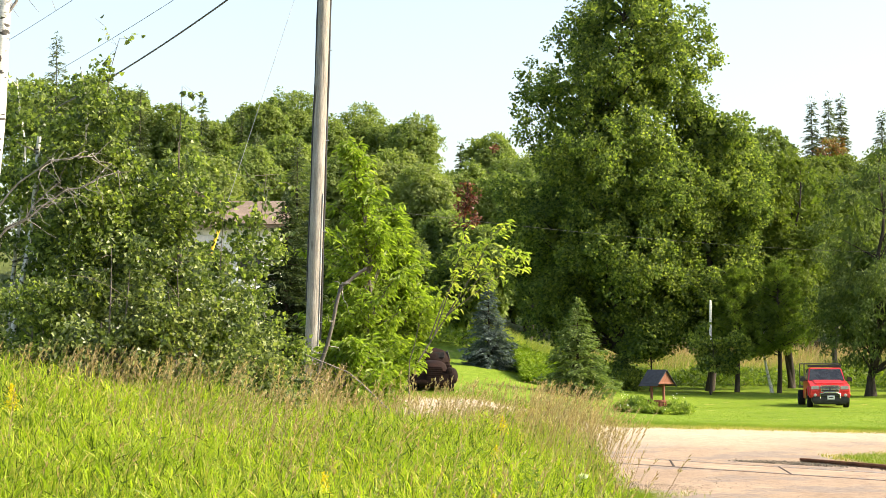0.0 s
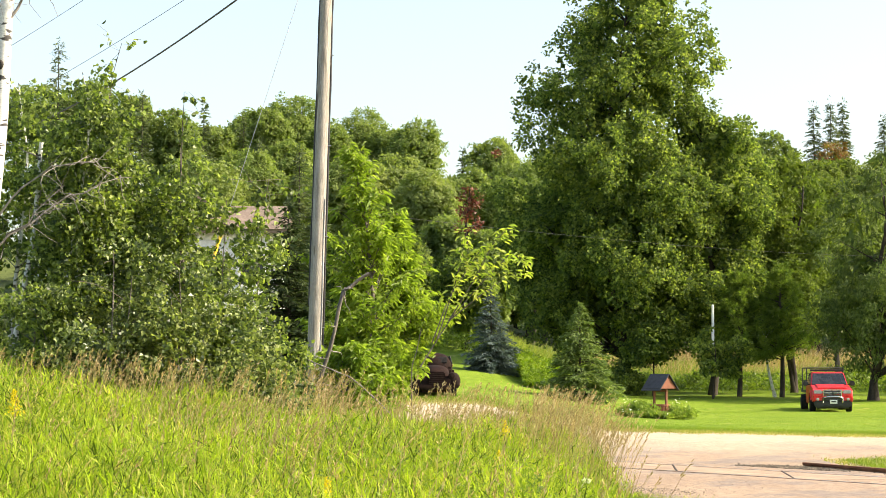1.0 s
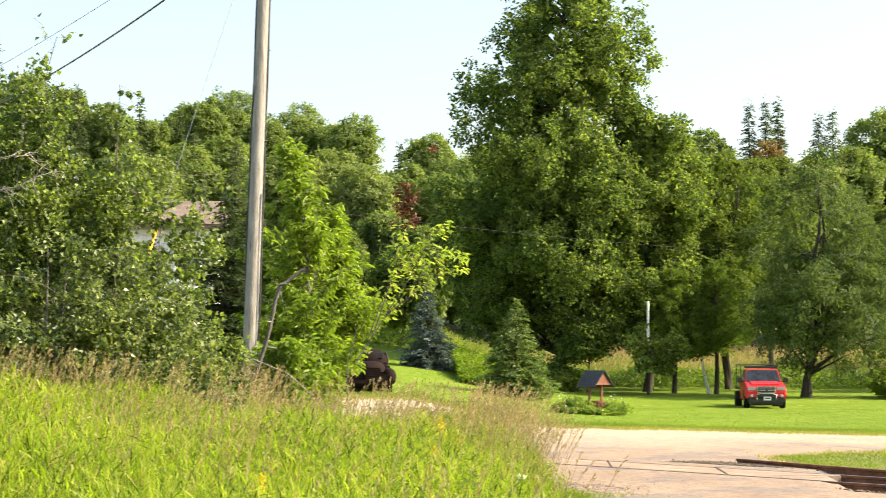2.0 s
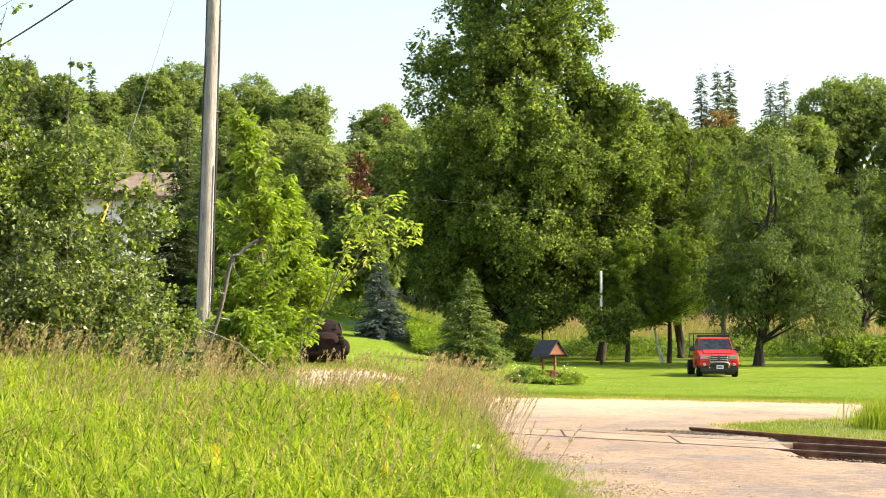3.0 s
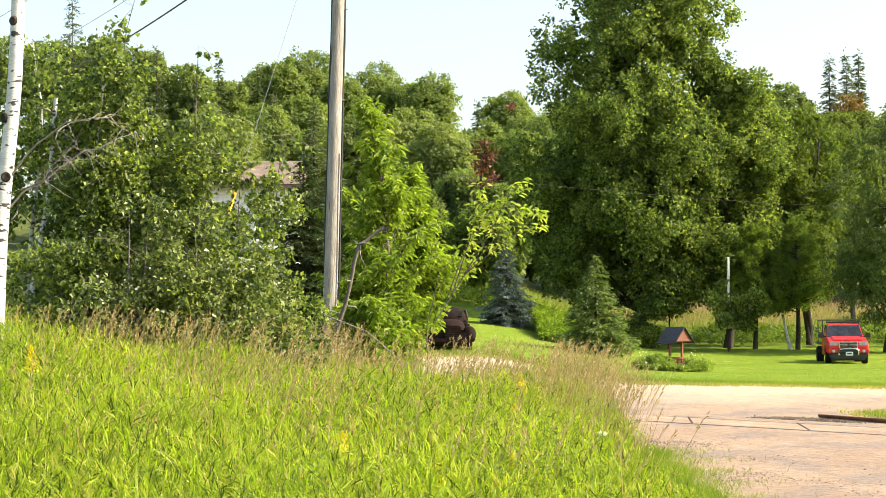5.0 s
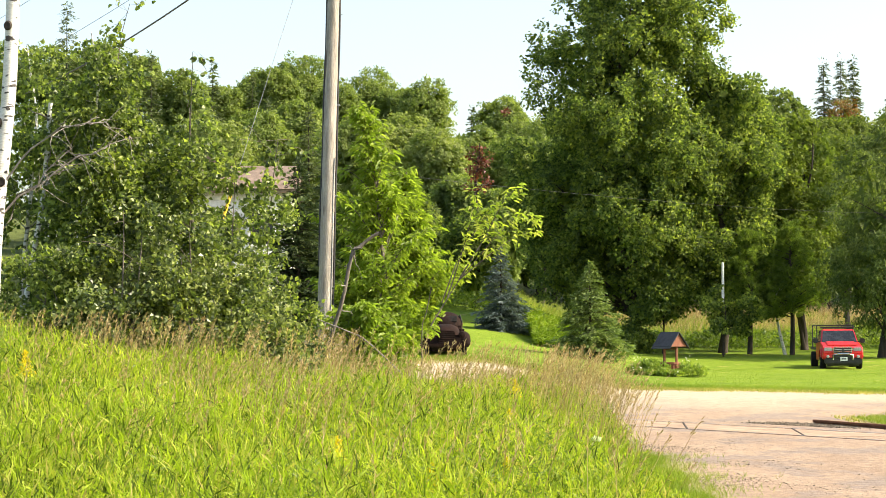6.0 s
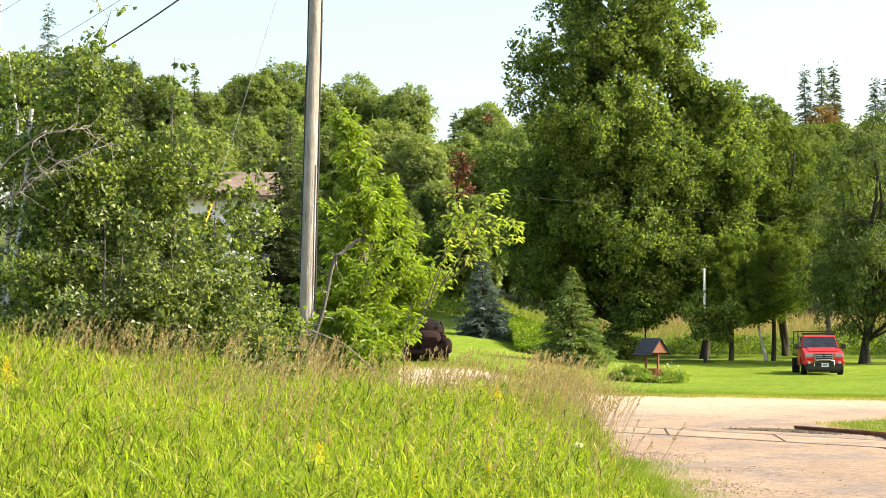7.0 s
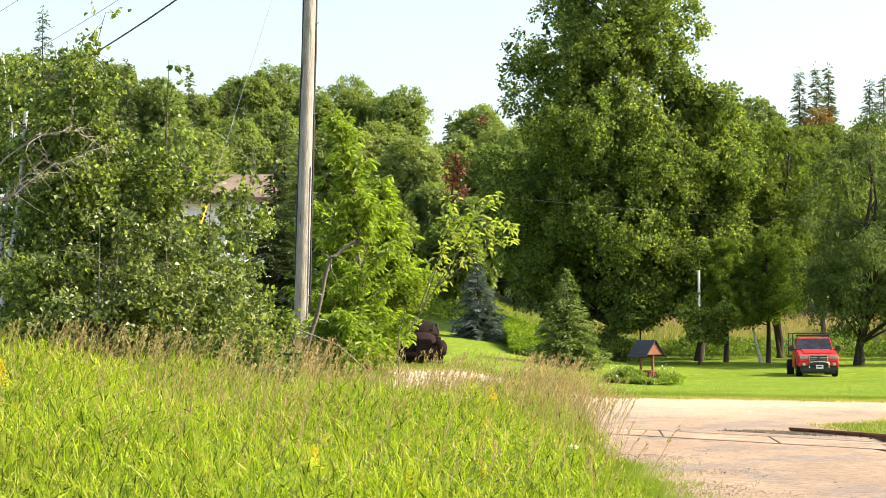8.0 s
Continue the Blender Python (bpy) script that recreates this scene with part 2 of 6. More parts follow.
def tube_arrays(points, radii, sides=8, rng=None, rough=0.0):
    p = np.asarray(points, dtype=float)
    r = np.broadcast_to(np.asarray(radii, dtype=float), (len(p),))
    t = np.gradient(p, axis=0)
    t /= np.linalg.norm(t, axis=1)[:, None] + 1e-9
    ref = np.where(np.abs(t[:, 2:3]) > 0.9, np.array([[1.0, 0, 0]]), np.array([[0, 0, 1.0]]))
    u = np.cross(t, ref)
    u /= np.linalg.norm(u, axis=1)[:, None] + 1e-9
    w = np.cross(t, u)
    a = np.arange(sides) * 2 * np.pi / sides
    rr = r[:, None] * np.ones(sides)
    if rng is not None and rough:
        rr = rr * (1 + rough * rng.standard_normal(rr.shape))
    v = p[:, None] + rr[..., None] * (np.cos(a)[None, :, None] * u[:, None] + np.sin(a)[None, :, None] * w[:, None])
    i = np.arange(len(p) - 1)[:, None] * sides
    j = np.arange(sides)[None]
    k = (j + 1) % sides
    f = np.stack([i + j, i + k, i + sides + k, i + sides + j], -1).reshape(-1, 4)
    return v.reshape(-1, 3), f


def tubes(name, lines, mat, sides=6, rng=None, rough=0.0):
    """Many tubes in one mesh: lines of (points, radii)."""
    vs, fs, n = [], [], 0
    for pts, rad in lines:
        v, f = tube_arrays(pts, rad, sides, rng, rough)
        vs.append(v)
        fs.append(f + n)
        n += len(v)
    return mesh_of(name, np.concatenate(vs), np.concatenate(fs), mat, True)


def unit(v):
    return v / (np.linalg.norm(v, axis=-1, keepdims=True) + 1e-9)


def leaves(name, at, axis, normal, length, width, mat, fine=False, cup=0.25, tri=False):
    """Leaf blades at many places: a folded rhomb each, or with fine a six-cornered blade."""
    n = len(at)
    axis = unit(axis)
    side = unit(np.cross(axis, normal))
    nor = np.cross(side, axis)
    L, W = np.broadcast_to(length, n)[:, None], np.broadcast_to(width, n)[:, None]
    b = at
    tip = at + axis * L - nor * L * cup * 0.5
    if tri:
        v = np.stack([b - side * W / 2, b + side * W / 2, tip], 1)
        return mesh_of(name, v, np.arange(n * 3).reshape(n, 3), mat)
    if not fine:
        m = at + axis * L * 0.45 + nor * W * cup
        v = np.stack([b, m + side * W / 2, tip, m - side * W / 2], 1)
        f = np.arange(n * 4).reshape(n, 4)
        return mesh_of(name, v, f, mat)
    c1, c2 = at + axis * L * 0.3 + nor * W * cup, at + axis * L * 0.68 + nor * W * cup * 0.6
    v = np.stack([b, c1 + side * W * 0.5, c2 + side * W * 0.36, tip, c2 - side * W * 0.36, c1 - side * W * 0.5], 1)
    k = np.arange(n)[:, None] * 6
    f = np.concatenate([k + np.array([[0, 1, 2, 3]]), k + np.array([[0, 3, 4, 5]])])
    return mesh_of(name, v, f, mat)


def ground_z(x, y):
    """Height of the land: level at the road, rising to a wooded hill, with a low bank on the verge."""
    x, y = np.asarray(x, float), np.asarray(y, float)
    rise = np.clip(y - 58, 0, 60)
    left = 1 / (1 + np.exp(np.clip((x - 4.6) / 1.7, -30, 30)))
    z = 0.047 * rise * left + 0.022 * np.clip(y - 84, 0, 30)
    s = np.clip((y - 112) / 130, 0, 1)
    z = z + (11.0 + 2.0 * np.clip(-x / 40, -1, 1)) * s * s * (3 - 2 * s)
    off = -((x - 3.44) * 0.838 + (y - 36.15) * 0.545)      # distance before the railway
    bank = 0.085 * np.clip(1.2 - x, 0, 9) * np.clip((off - 1.5) / 2.5, 0, 1)
    along = (x - 3.44) * 0.545 - (y - 36.15) * 0.838
    dip = np.clip((along - (6.19 + 1.15 * off)) / 0.6, 0, 1) * np.clip((2.1 - np.abs(off)) / 0.6, 0, 1)
    z = z - 0.2 * dip
    return z + bank + 0.04 * np.sin(x * 0.7 + 1) * np.sin(y * 0.43) * np.clip((y - 62) / 20, 0, 1)


def gz(x, y):
    return float(ground_z(x, y))


# ---- trees ----
def crown_points(rng, profile, n_clump, clump_r, per, shell, flat, lobes, lobe_r, rise=0.85):
    """Leaf places within an outline of (height, radius, dx, dy): lobes on the limbs, clumps over each lobe, leaves in each clump."""
    prof = np.asarray(profile, float)

    def spots(n, deep_share):
        zs = prof[0, 0] + rng.random(n * 4) * (prof[-1, 0] - prof[0, 0])
        rs = np.interp(zs, prof[:, 0], prof[:, 1])
        keep = rng.random(len(zs)) < (rs / rs.max()) ** 1.2 + 0.06
        zs, rs = zs[keep][:n], rs[keep][:n]
        ang = rng.random(len(zs)) * 2 * np.pi
        lump = 1 + 0.14 * np.sin(ang * 3 + zs * 1.1) + 0.10 * np.sin(ang * 5 - zs * 1.9 + 1)
        rad = rs * lump * np.sqrt(shell * shell + (1 - shell * shell) * rng.random(len(zs))) * (0.82 + 0.22 * rng.random(len(zs)))
        deep = rng.random(len(zs)) < deep_share
        rad[deep] *= rng.random(deep.sum())
        c = np.stack([np.interp(zs, prof[:, 0], prof[:, 2]) + rad * np.cos(ang), np.interp(zs, prof[:, 0], prof[:, 3]) + rad * np.sin(ang), zs], 1)
        return c, np.stack([np.cos(ang), np.sin(ang), np.full(len(zs), 0.25)], 1), rs

    if lobes:
        lc, lo, rs = spots(lobes, 0.2)
        size = lobe_r * (0.6 + 0.8 * rng.random(len(lc))) * np.clip(0.45 + 0.55 * rs / rs.max(), 0.4, 1)
        lc = lc - lo * size[:, None] * 0.55
        k = np.maximum(3, (n_clump / len(lc) * (size / lobe_r) ** 2).astype(int))
        idx = np.repeat(np.arange(len(lc)), k)
        d = unit(rng.standard_normal((len(idx), 3)) + lo[idx] * 0.8)
        c = lc[idx] + d * (size[idx] * (0.45 + 0.6 * rng.random(len(idx))))[:, None] * np.array([1, 1, rise])
        out = unit(d + lo[idx] * 0.5)
        hubs = lc
    else:
        c, out, _ = spots(n_clump, 0.12)
        hubs = c
    size = clump_r * (0.55 + 0.9 * rng.random(len(c)))
    k = np.maximum(3, (per * (size / clump_r) ** 2).astype(int))
    idx = np.repeat(np.arange(len(c)), k)
    g = unit(rng.standard_normal((len(idx), 3))) * (rng.random((len(idx), 1)) ** 0.45)
    p = c[idx] + g * size[idx, None] * np.array([1, 1, flat]) + out[idx] * size[idx, None] * 0.2
    return hubs, p, out[idx]


def dome_points(rng, h, r, n_clump, clump_r, per, low):
    """Leaf places over a rounded crown: clumps over many swelling boughs, leaves in each clump."""
    d = unit(rng.standard_normal((n_clump * 3, 3)))
    d = d[(d[:, 2] > -0.8) & ((d[:, 2] > -0.25) | (rng.random(len(d)) < 0.4))][:n_clump]
    boughs = unit(rng.standard_normal((46, 3)) + np.array([0, 0, 0.25]))
    reach = 0.80 + 0.26 * rng.random(46)
    near = d @ boughs.T
    best = near.argmax(1)
    swell = np.clip(1 - (np.arccos(np.clip(near.max(1), -1, 1)) / 0.42) ** 2, 0, 1)
    k = reach[best] * (0.80 + 0.22 * swell) * (0.94 + 0.10 * rng.random(len(d)))
    mid = max(h - r * 1.15, h * 0.5)
    drop = np.where(d[:, 2] > 0, (h - mid) * d[:, 2] * k, (mid - low * h) * d[:, 2])
    c = np.stack([d[:, 0] * r * k, d[:, 1] * r * k, mid + drop], 1)
    size = clump_r * (0.6 + 0.8 * rng.random(len(c)))
    m = np.maximum(3, (per * (size / clump_r) ** 2).astype(int))
    idx = np.repeat(np.arange(len(c)), m)
    g = unit(rng.standard_normal((len(idx), 3))) * (rng.random((len(idx), 1)) ** 0.45)
    return c, c[idx] + g * size[idx, None] * np.array([1, 1, 0.85]), d[idx]


def leafy_tree(name, x, y, profile, mat, leaf, n_clump, clump_r, per, trunk_r, bark, label, group, seed, trunk_top=None,
               fine=False, aspect=0.75, droop=0.35, lean=(0, 0), stems=1, sides=8, limbs=40, shell=0.55, bare=0.0, flat=0.7, z0=None, category="tree", lobes=0, lobe_r=1.0, tri=False, dome=None, rise=0.85, face=0.35, core=False):
    rng = np.random.default_rng(seed)
    base = np.array([x, y, gz(x, y) if z0 is None else z0])
    t = thing(name, tuple(base), 0, label, category, group)
    if dome:
        cl, p, out = dome_points(rng, dome[0], dome[1], n_clump, clump_r, per, dome[2])
    else:
        cl, p, out = crown_points(rng, profile, n_clump, clump_r, per, shell, flat, lobes, lobe_r, rise)
    n = len(p)
    axis = unit(out * 0.5 + rng.standard_normal((n, 3)) * 0.8 + np.array([0, 0, -droop]))
    nor = unit(rng.standard_normal((n, 3)) * 0.75 + np.array([0, 0, 0.8]) + out * face)
    L = leaf * (0.65 + 0.7 * rng.random(n))
    if dome:
        inner = rng.random(n) < 0.13
        p[inner] = p[inner] * np.array([0.72, 0.72, 0.86]) + np.array([0, 0, 0.03 * dome[0]])
        L[inner] *= 3.2
    elif core or (tri and lobes):
        inner = rng.random(n) < 0.04
        ends = np.asarray(profile, float)
        hub = np.stack([np.interp(p[inner, 2], ends[:, 0], ends[:, 2]), np.interp(p[inner, 2], ends[:, 0], ends[:, 3])], 1)
        p[inner, :2] = hub + (p[inner, :2] - hub) * 0.6
        L[inner] *= 2.6
    part("crown", leaves("crown", p, axis, nor, L, L * aspect, mat, fine, 0.25, tri), mat, t)
    top = profile[-1][0] * 0.93 if trunk_top is None else trunk_top
    prof = np.asarray(profile, float)
    lines, axes = [], []
    for s in range(stems):
        h = np.linspace(-0.15, top * (1 - 0.12 * s), 12)
        q = np.clip(h / max(top, 0.1), 0, 1)
        off = (np.array([[rng.uniform(-1, 1), rng.uniform(-1, 1)]]) * (0.12 * top) if s else np.zeros((1, 2))) * q[:, None]
        cx = np.interp(h, prof[:, 0], prof[:, 2]) * q + lean[0] * q
        cy = np.interp(h, prof[:, 0], prof[:, 3]) * q + lean[1] * q
        pts = np.stack([cx + off[:, 0] + 0.015 * top * np.sin(h * 1.3 + seed + s), cy + off[:, 1] + 0.012 * top * np.sin(h * 1.1 + 2 + s), h], 1)
        if s:
            pts[:, 0] += rng.uniform(-0.5, 0.5) * trunk_r * 2
        rad = trunk_r * (1 - 0.88 * q) * (0.75 if s else 1) * (1 + 0.35 * np.exp(-np.clip(h, 0, 9) / (trunk_r * 1.5)))
        lines.append((pts, rad))
        axes.append(pts)
    part("trunk", tubes("trunk", lines, bark, sides + 4, rng, 0.03), bark, t)
    pick = rng.permutation(len(cl))[:limbs]
    twigs = []
    for i in pick:
        c = cl[i]
        ax = axes[rng.integers(len(axes))]
        h0 = max(profile[0][0] * 0.7, c[2] - np.hypot(c[0], c[1]) * (0.5 + 0.6 * rng.random()))
        s0 = np.array([np.interp(h0, ax[:, 2], ax[:, 0]), np.interp(h0, ax[:, 2], ax[:, 1]), h0])
        u = np.linspace(0, 1, 6)[:, None]
        mid = (s0 + c) / 2 + rng.standard_normal(3) * 0.08 * np.linalg.norm(c - s0) + np.array([0, 0, 0.1 * np.linalg.norm(c - s0)])
        q = (1 - u) ** 2 * s0 + 2 * u * (1 - u) * mid + u * u * c
        r0 = max(0.2 * trunk_r, trunk_r * 0.4 * (1 - h0 / max(top, 0.2)))
        twigs.append((q, np.linspace(r0, max(0.003, r0 * 0.15), 6)))
    if twigs:
        part("branchwork", tubes("branchwork", twigs, bark, 5, rng, 0.05), bark, t)
    return t


def conifer(name, x, y, h, r, mat, label, group, seed, trunk_r=0.08, low=0.08, levels=26, needle=0.16, spread=1.0, droop=0.25, per=26, bark=None, gaps=0.0, power=0.85, z0=None, tri=False):
    """A spruce: whorls of boughs, each carrying sprays of needle twigs."""
    rng = np.random.default_rng(seed)
    bark = bark or M_DBARK
    t = thing(name, (x, y, gz(x, y) if z0 is None else z0), 0, label, "tree", group)
    P, A, N, LL, bough_lines = [], [], [], [], []
    for i in range(levels):
        q = i / (levels - 1)
        z = h * (low + (0.97 - low) * q)
        R = r * (1 - q) ** power + 0.03 * h * (1 - q) + 0.02 * h
        R *= 0.8 + 0.35 * rng.random()
        nb = int(6 + 9 * (1 - q))
        for a in rng.random(nb) * 2 * np.pi:
            if rng.random() < gaps:
                continue
            Rb = R * (0.7 + 0.45 * rng.random())
            zb = z + (rng.random() - 0.5) * 2.2 * h / levels
            m = max(5, int(per * (0.3 + Rb / r)))
            u = rng.random(m) ** 0.7
            zz = zb + Rb * (0.18 * u - droop * u * u * 1.6 + 0.12 * u ** 4)
            d = np.array([math.cos(a), math.sin(a), 0])
            s = np.array([-math.sin(a), math.cos(a), 0])
            c = d[None] * (Rb * u)[:, None] + np.array([0, 0, 1.0]) * zz[:, None]
            sw = (rng.random(m) - 0.5) * 2
            P.append(c + s * (sw * 0.12 * Rb * (1 - 0.5 * u))[:, None] + rng.standard_normal((m, 3)) * 0.02 * r)
            A.append(d[None] * 0.8 + s[None] * sw[:, None] * 0.9 + np.array([0, 0, -0.15]) + rng.standard_normal((m, 3)) * 0.25)
            N.append(np.array([0, 0, 1.0]) + rng.standard_normal((m, 3)) * 0.45)
            LL.append(needle * (0.6 + 0.7 * rng.random(m)) * (0.7 + 0.5 * (1 - q)))
            if rng.random() < (0.08 if tri else 0.4):
                uu = np.linspace(0, 0.9, 5)
                bough_lines.append((d[None] * (Rb * uu)[:, None] + np.array([0, 0, 1.0]) * (zb + Rb * (0.18 * uu - droop * uu * uu * 1.6 + 0.12 * uu ** 4))[:, None], np.linspace(0.014, 0.004, 5) * max(1, r)))
    P, A, N, LL = np.concatenate(P), np.concatenate(A), np.concatenate(N), np.concatenate(LL)
    top = np.stack([rng.standard_normal(30) * 0.01 * h, rng.standard_normal(30) * 0.01 * h, h * (0.9 + 0.1 * rng.random(30))], 1)
    P, A, N = np.concatenate([P, top]), np.concatenate([A, rng.standard_normal((30, 3)) * 0.5 + np.array([0, 0, 1.0])]), np.concatenate([N, rng.standard_normal((30, 3))])
    LL = np.concatenate([LL, np.full(30, needle * 0.8)])
    part("crown", leaves("crown", P, A, N, LL, LL * 0.34, mat, False, 0.15, tri), mat, t)
    zz = np.linspace(-0.1, h * 0.97, 8)
    part("trunk", tubes("trunk", [(np.stack([0 * zz, 0 * zz, zz], 1), trunk_r * (1 - 0.9 * np.clip(zz / h, 0, 1)))], bark, 10, rng, 0.04), bark, t)
    part("branchwork", tubes("branchwork", bough_lines, bark, 3), bark, t)
    return t


def blades(x, y, z, h, w, rng, bend=0.35, wind=(0.15, 0.0)):
    """Grass blades as arrays: a quad and a tip each, bowed over."""
    n = len(x)
    a = rng.random(n) * 2 * np.pi
    d = np.stack([np.cos(a), np.sin(a)], 1) * (bend * (0.3 + 0.9 * rng.random(n)))[:, None] + np.array([wind])
    b = rng.random(n) * 2 * np.pi
    s = np.stack([np.cos(b), np.sin(b), 0 * b], 1) * (w / 2)[:, None]
    pts = []
    for u, k in ((0, 0.8), (0.55, 1.0)):
        c = np.stack([x + d[:, 0] * h * u * u, y + d[:, 1] * h * u * u, z + h * (u - 0.12 * u * u)], 1)
        pts += [c - s * k, c + s * k]
    pts.append(np.stack([x + d[:, 0] * h * 1.15, y + d[:, 1] * h * 1.15, z + h * (0.82 + 0.1 * rng.random(n))], 1))
    v = np.stack(pts, 1)
    k = np.arange(n)[:, None] * 5
    return v.reshape(-1, 3), [k + np.array([[0, 1, 3, 2]]), k + np.array([[2, 3, 4]])]


def short_blades(x, y, z, h, w, rng, bend):
    """Short turf: one tapering spike each."""
    n = len(x)
    a, b = rng.random(n) * 2 * np.pi, rng.random(n) * 2 * np.pi
    s = np.stack([np.cos(b), np.sin(b), 0 * b], 1) * (w / 2)[:, None]
    c = np.stack([x, y, z], 1)
    tip = c + np.stack([np.cos(a) * bend * h, np.sin(a) * bend * h, h], 1)
    return np.stack([c - s, c + s, tip], 1).reshape(-1, 3), [np.arange(n * 3).reshape(n, 3)]


def grass(name, x, y, h, w, mat, rng, label, bend=0.35, wind=(0.15, 0.0), z=None, short=False):
    z = ground_z(x, y) - 0.02 if z is None else z
    v, f = short_blades(x, y, z, h, w, rng, bend) if short else blades(x, y, z, h, w, rng, bend, wind)
    return tagged(new(name, mesh_of(name, v, f, mat)), label, "grass", "", "stuff")


def grass_leaves(name, x, y, z, length, w, mat, rng, label):
    """Leaf blades springing from grass stems at many heights, spreading and folded along the middle."""
    n = len(x)
    a = rng.random(n) * 2 * np.pi
    th = 0.15 + 1.15 * rng.random(n) ** 1.1
    axis = np.stack([np.cos(a) * np.sin(th), np.sin(a) * np.sin(th), np.cos(th)], 1)
    nor = rng.standard_normal((n, 3)) * 0.6 + np.array([0, 0, 1.0])
    return tagged(new(name, leaves(name, np.stack([x, y, z], 1), axis, nor, length, w, mat, False, 0.3)), label, "grass", "", "stuff")


def rough_growth(name, x, y, h, leaf, mat, rng, label):
    """Rank uncut growth: leaves and bent blades at every height over a patch of ground."""
    n = len(x)
    u = rng.random(n) ** 0.7
    a = rng.random(n) * 2 * np.pi
    axis = np.stack([np.cos(a), np.sin(a), 0.3 + 0.9 * rng.random(n)], 1)
    at = np.stack([x, y, ground_z(x, y) + h * u], 1)
    L = leaf * (0.6 + 0.8 * rng.random(n))
    return tagged(new(name, leaves(name, at, axis, rng.standard_normal((n, 3)) * 0.6 + np.array([0, 0, 1.0]), L, L * 0.3, mat, False, 0.3)), label, "weeds", "", "stuff")


# ---- land ----
def wobble(t, seed):
    return 0.10 * np.sin(t * 1.7 + seed) + 0.07 * np.sin(t * 4.3 + 2 * seed) + 0.04 * np.sin(t * 11.1 + seed) + 0.025 * np.sin(t * 27.0 + 3 * seed)


def sheet(name, s, lo, hi, along, lift, mat, label, rows=24, kind="structure"):
    """A strip of land surface between two edges, laid over the ground; along 'x' or 'y' is the way that s runs."""
    u = np.linspace(0, 1, rows)[None]
    a = lo[:, None] * (1 - u) + hi[:, None] * u
    b = np.repeat(s[:, None], rows, 1)
    x, y = (b, a) if along == "x" else (a, b)
    v = np.stack([x, y, ground_z(x, y) + lift], -1).reshape(-1, 3)
    i = np.arange(len(s) - 1)[:, None] * rows + np.arange(rows - 1)[None]
    f = np.stack([i, i + rows, i + rows + 1, i + 1], -1).reshape(-1, 4)
    if along == "y":
        f = f[:, ::-1]
    return tagged(new(name, mesh_of(name, v, f, mat, True)), label, name, "", kind)


M_EARTH = plain_mat("meadow_ground", (0.07, 0.085, 0.025), (0.12, 0.15, 0.04), 0.8, 0.95, 0, 12.0, 0.04)
M_LAWN = plain_mat("mown_lawn", (0.13, 0.205, 0.018), (0.19, 0.265, 0.028), 0.35, 0.85, 0, 30.0, 0.03, None, (1.1, 0.66, (0.30, 0.29, 0.08)))
M_ROAD = gravel_mat("worn_pinkish_road", (0.31, 0.225, 0.16), (0.43, 0.325, 0.235), (0.275, 0.225, 0.19), (0.17, 0.13, 0.105), (0.44, 0.36, 0.26))
M_DRYLAWN = plain_mat("thin_dry_grass", (0.17, 0.19, 0.05), (0.29, 0.25, 0.12), 1.4, 0.92, 0, 26.0, 0.03)
M_BALLAST = plain_mat("dark_ballast", (0.075, 0.06, 0.05), (0.17, 0.14, 0.12), 18.0, 0.95, 0, 45.0, 0.04)

gx = np.concatenate([np.linspace(-900, -60, 15)[:-1], np.linspace(-60, 70, 131), np.linspace(70, 900, 15)[1:]])
gy = np.concatenate([np.linspace(-300, -6, 8)[:-1], np.linspace(-6, 150, 157), np.linspace(150, 300, 31)[1:], np.linspace(300, 2500, 12)[1:]])
XX, YY = np.meshgrid(gx, gy)
i = np.arange(len(gy) - 1)[:, None] * len(gx) + np.arange(len(gx) - 1)[None]
gf = np.stack([i, i + 1, i + len(gx) + 1, i + len(gx)], -1).reshape(-1, 4)
ZZ = ground_z(XX, YY) - 0.3 * ((XX > 4.5) & (XX < 13) & (YY > 18) & (YY < 40))      # sunk under the road bed
tagged(new("ground", mesh_of("ground", np.stack([XX, YY, ZZ], -1), gf, M_EARTH, True)), "grassy earth rising to a wooded hill", "ground", "", "structure")

sx = np.linspace(-30, 45, 500)


def lawn_edge(x):
    """Where the lawn meets the gravel drive."""
    return np.where(x < 4.8, np.clip(59 + (4.8 - x) * 4.0, 59, 72.5), np.clip(59 - (x - 4.8) * 0.98, 44, 59))


edge = lawn_edge(sx)
sheet("lawn", sx, edge + wobble(sx, 1.0) * 1.6 + 0.25 * np.sin(sx * 0.8), np.full_like(sx, 114.0) + 2 * np.sin(sx * 0.3), "x", 0.02, M_LAWN, "bright mown green lawn beside the gravel drive", 40)
near = np.clip(42 - (sx - 4) * 0.25, 38, 54)
near = np.where(sx < 2, 42 + (2 - sx) * 0.9, near)
near = np.minimum(near, edge - 3)
sheet("gravel_drive", sx, near + wobble(sx, 2.0) * 4 + 0.7 * np.sin(sx * 0.9), edge + 0.9 + 0 * sx, "x", 0.012, M_ROAD, "pale sandy gravel drive in full sun", 24)
sy = np.concatenate([np.linspace(-90, 3, 120)[:-1], np.linspace(3, 43.5, 600)])
left = 2.25 + 0.02 * (sy - 22) + np.clip(33.5 - sy, -12, 0) * 0.1
sheet("road", sy, left + wobble(sy, 4.0), np.full_like(sy, 14.0), "y", 0.018, M_ROAD, "worn pinkish dirt and asphalt road", 40)

# track: two rails 1.435 m apart crossing the road at a slant
T_DIR = Vector((0.545, -0.838, 0)).normalized()
T_SIDE = Vector((0.838, 0.545, 0)).normalized()
T_MID = Vector((3.44, 36.15, 0))
T_ANGLE = math.degrees(math.atan2(T_DIR.y, T_DIR.x))


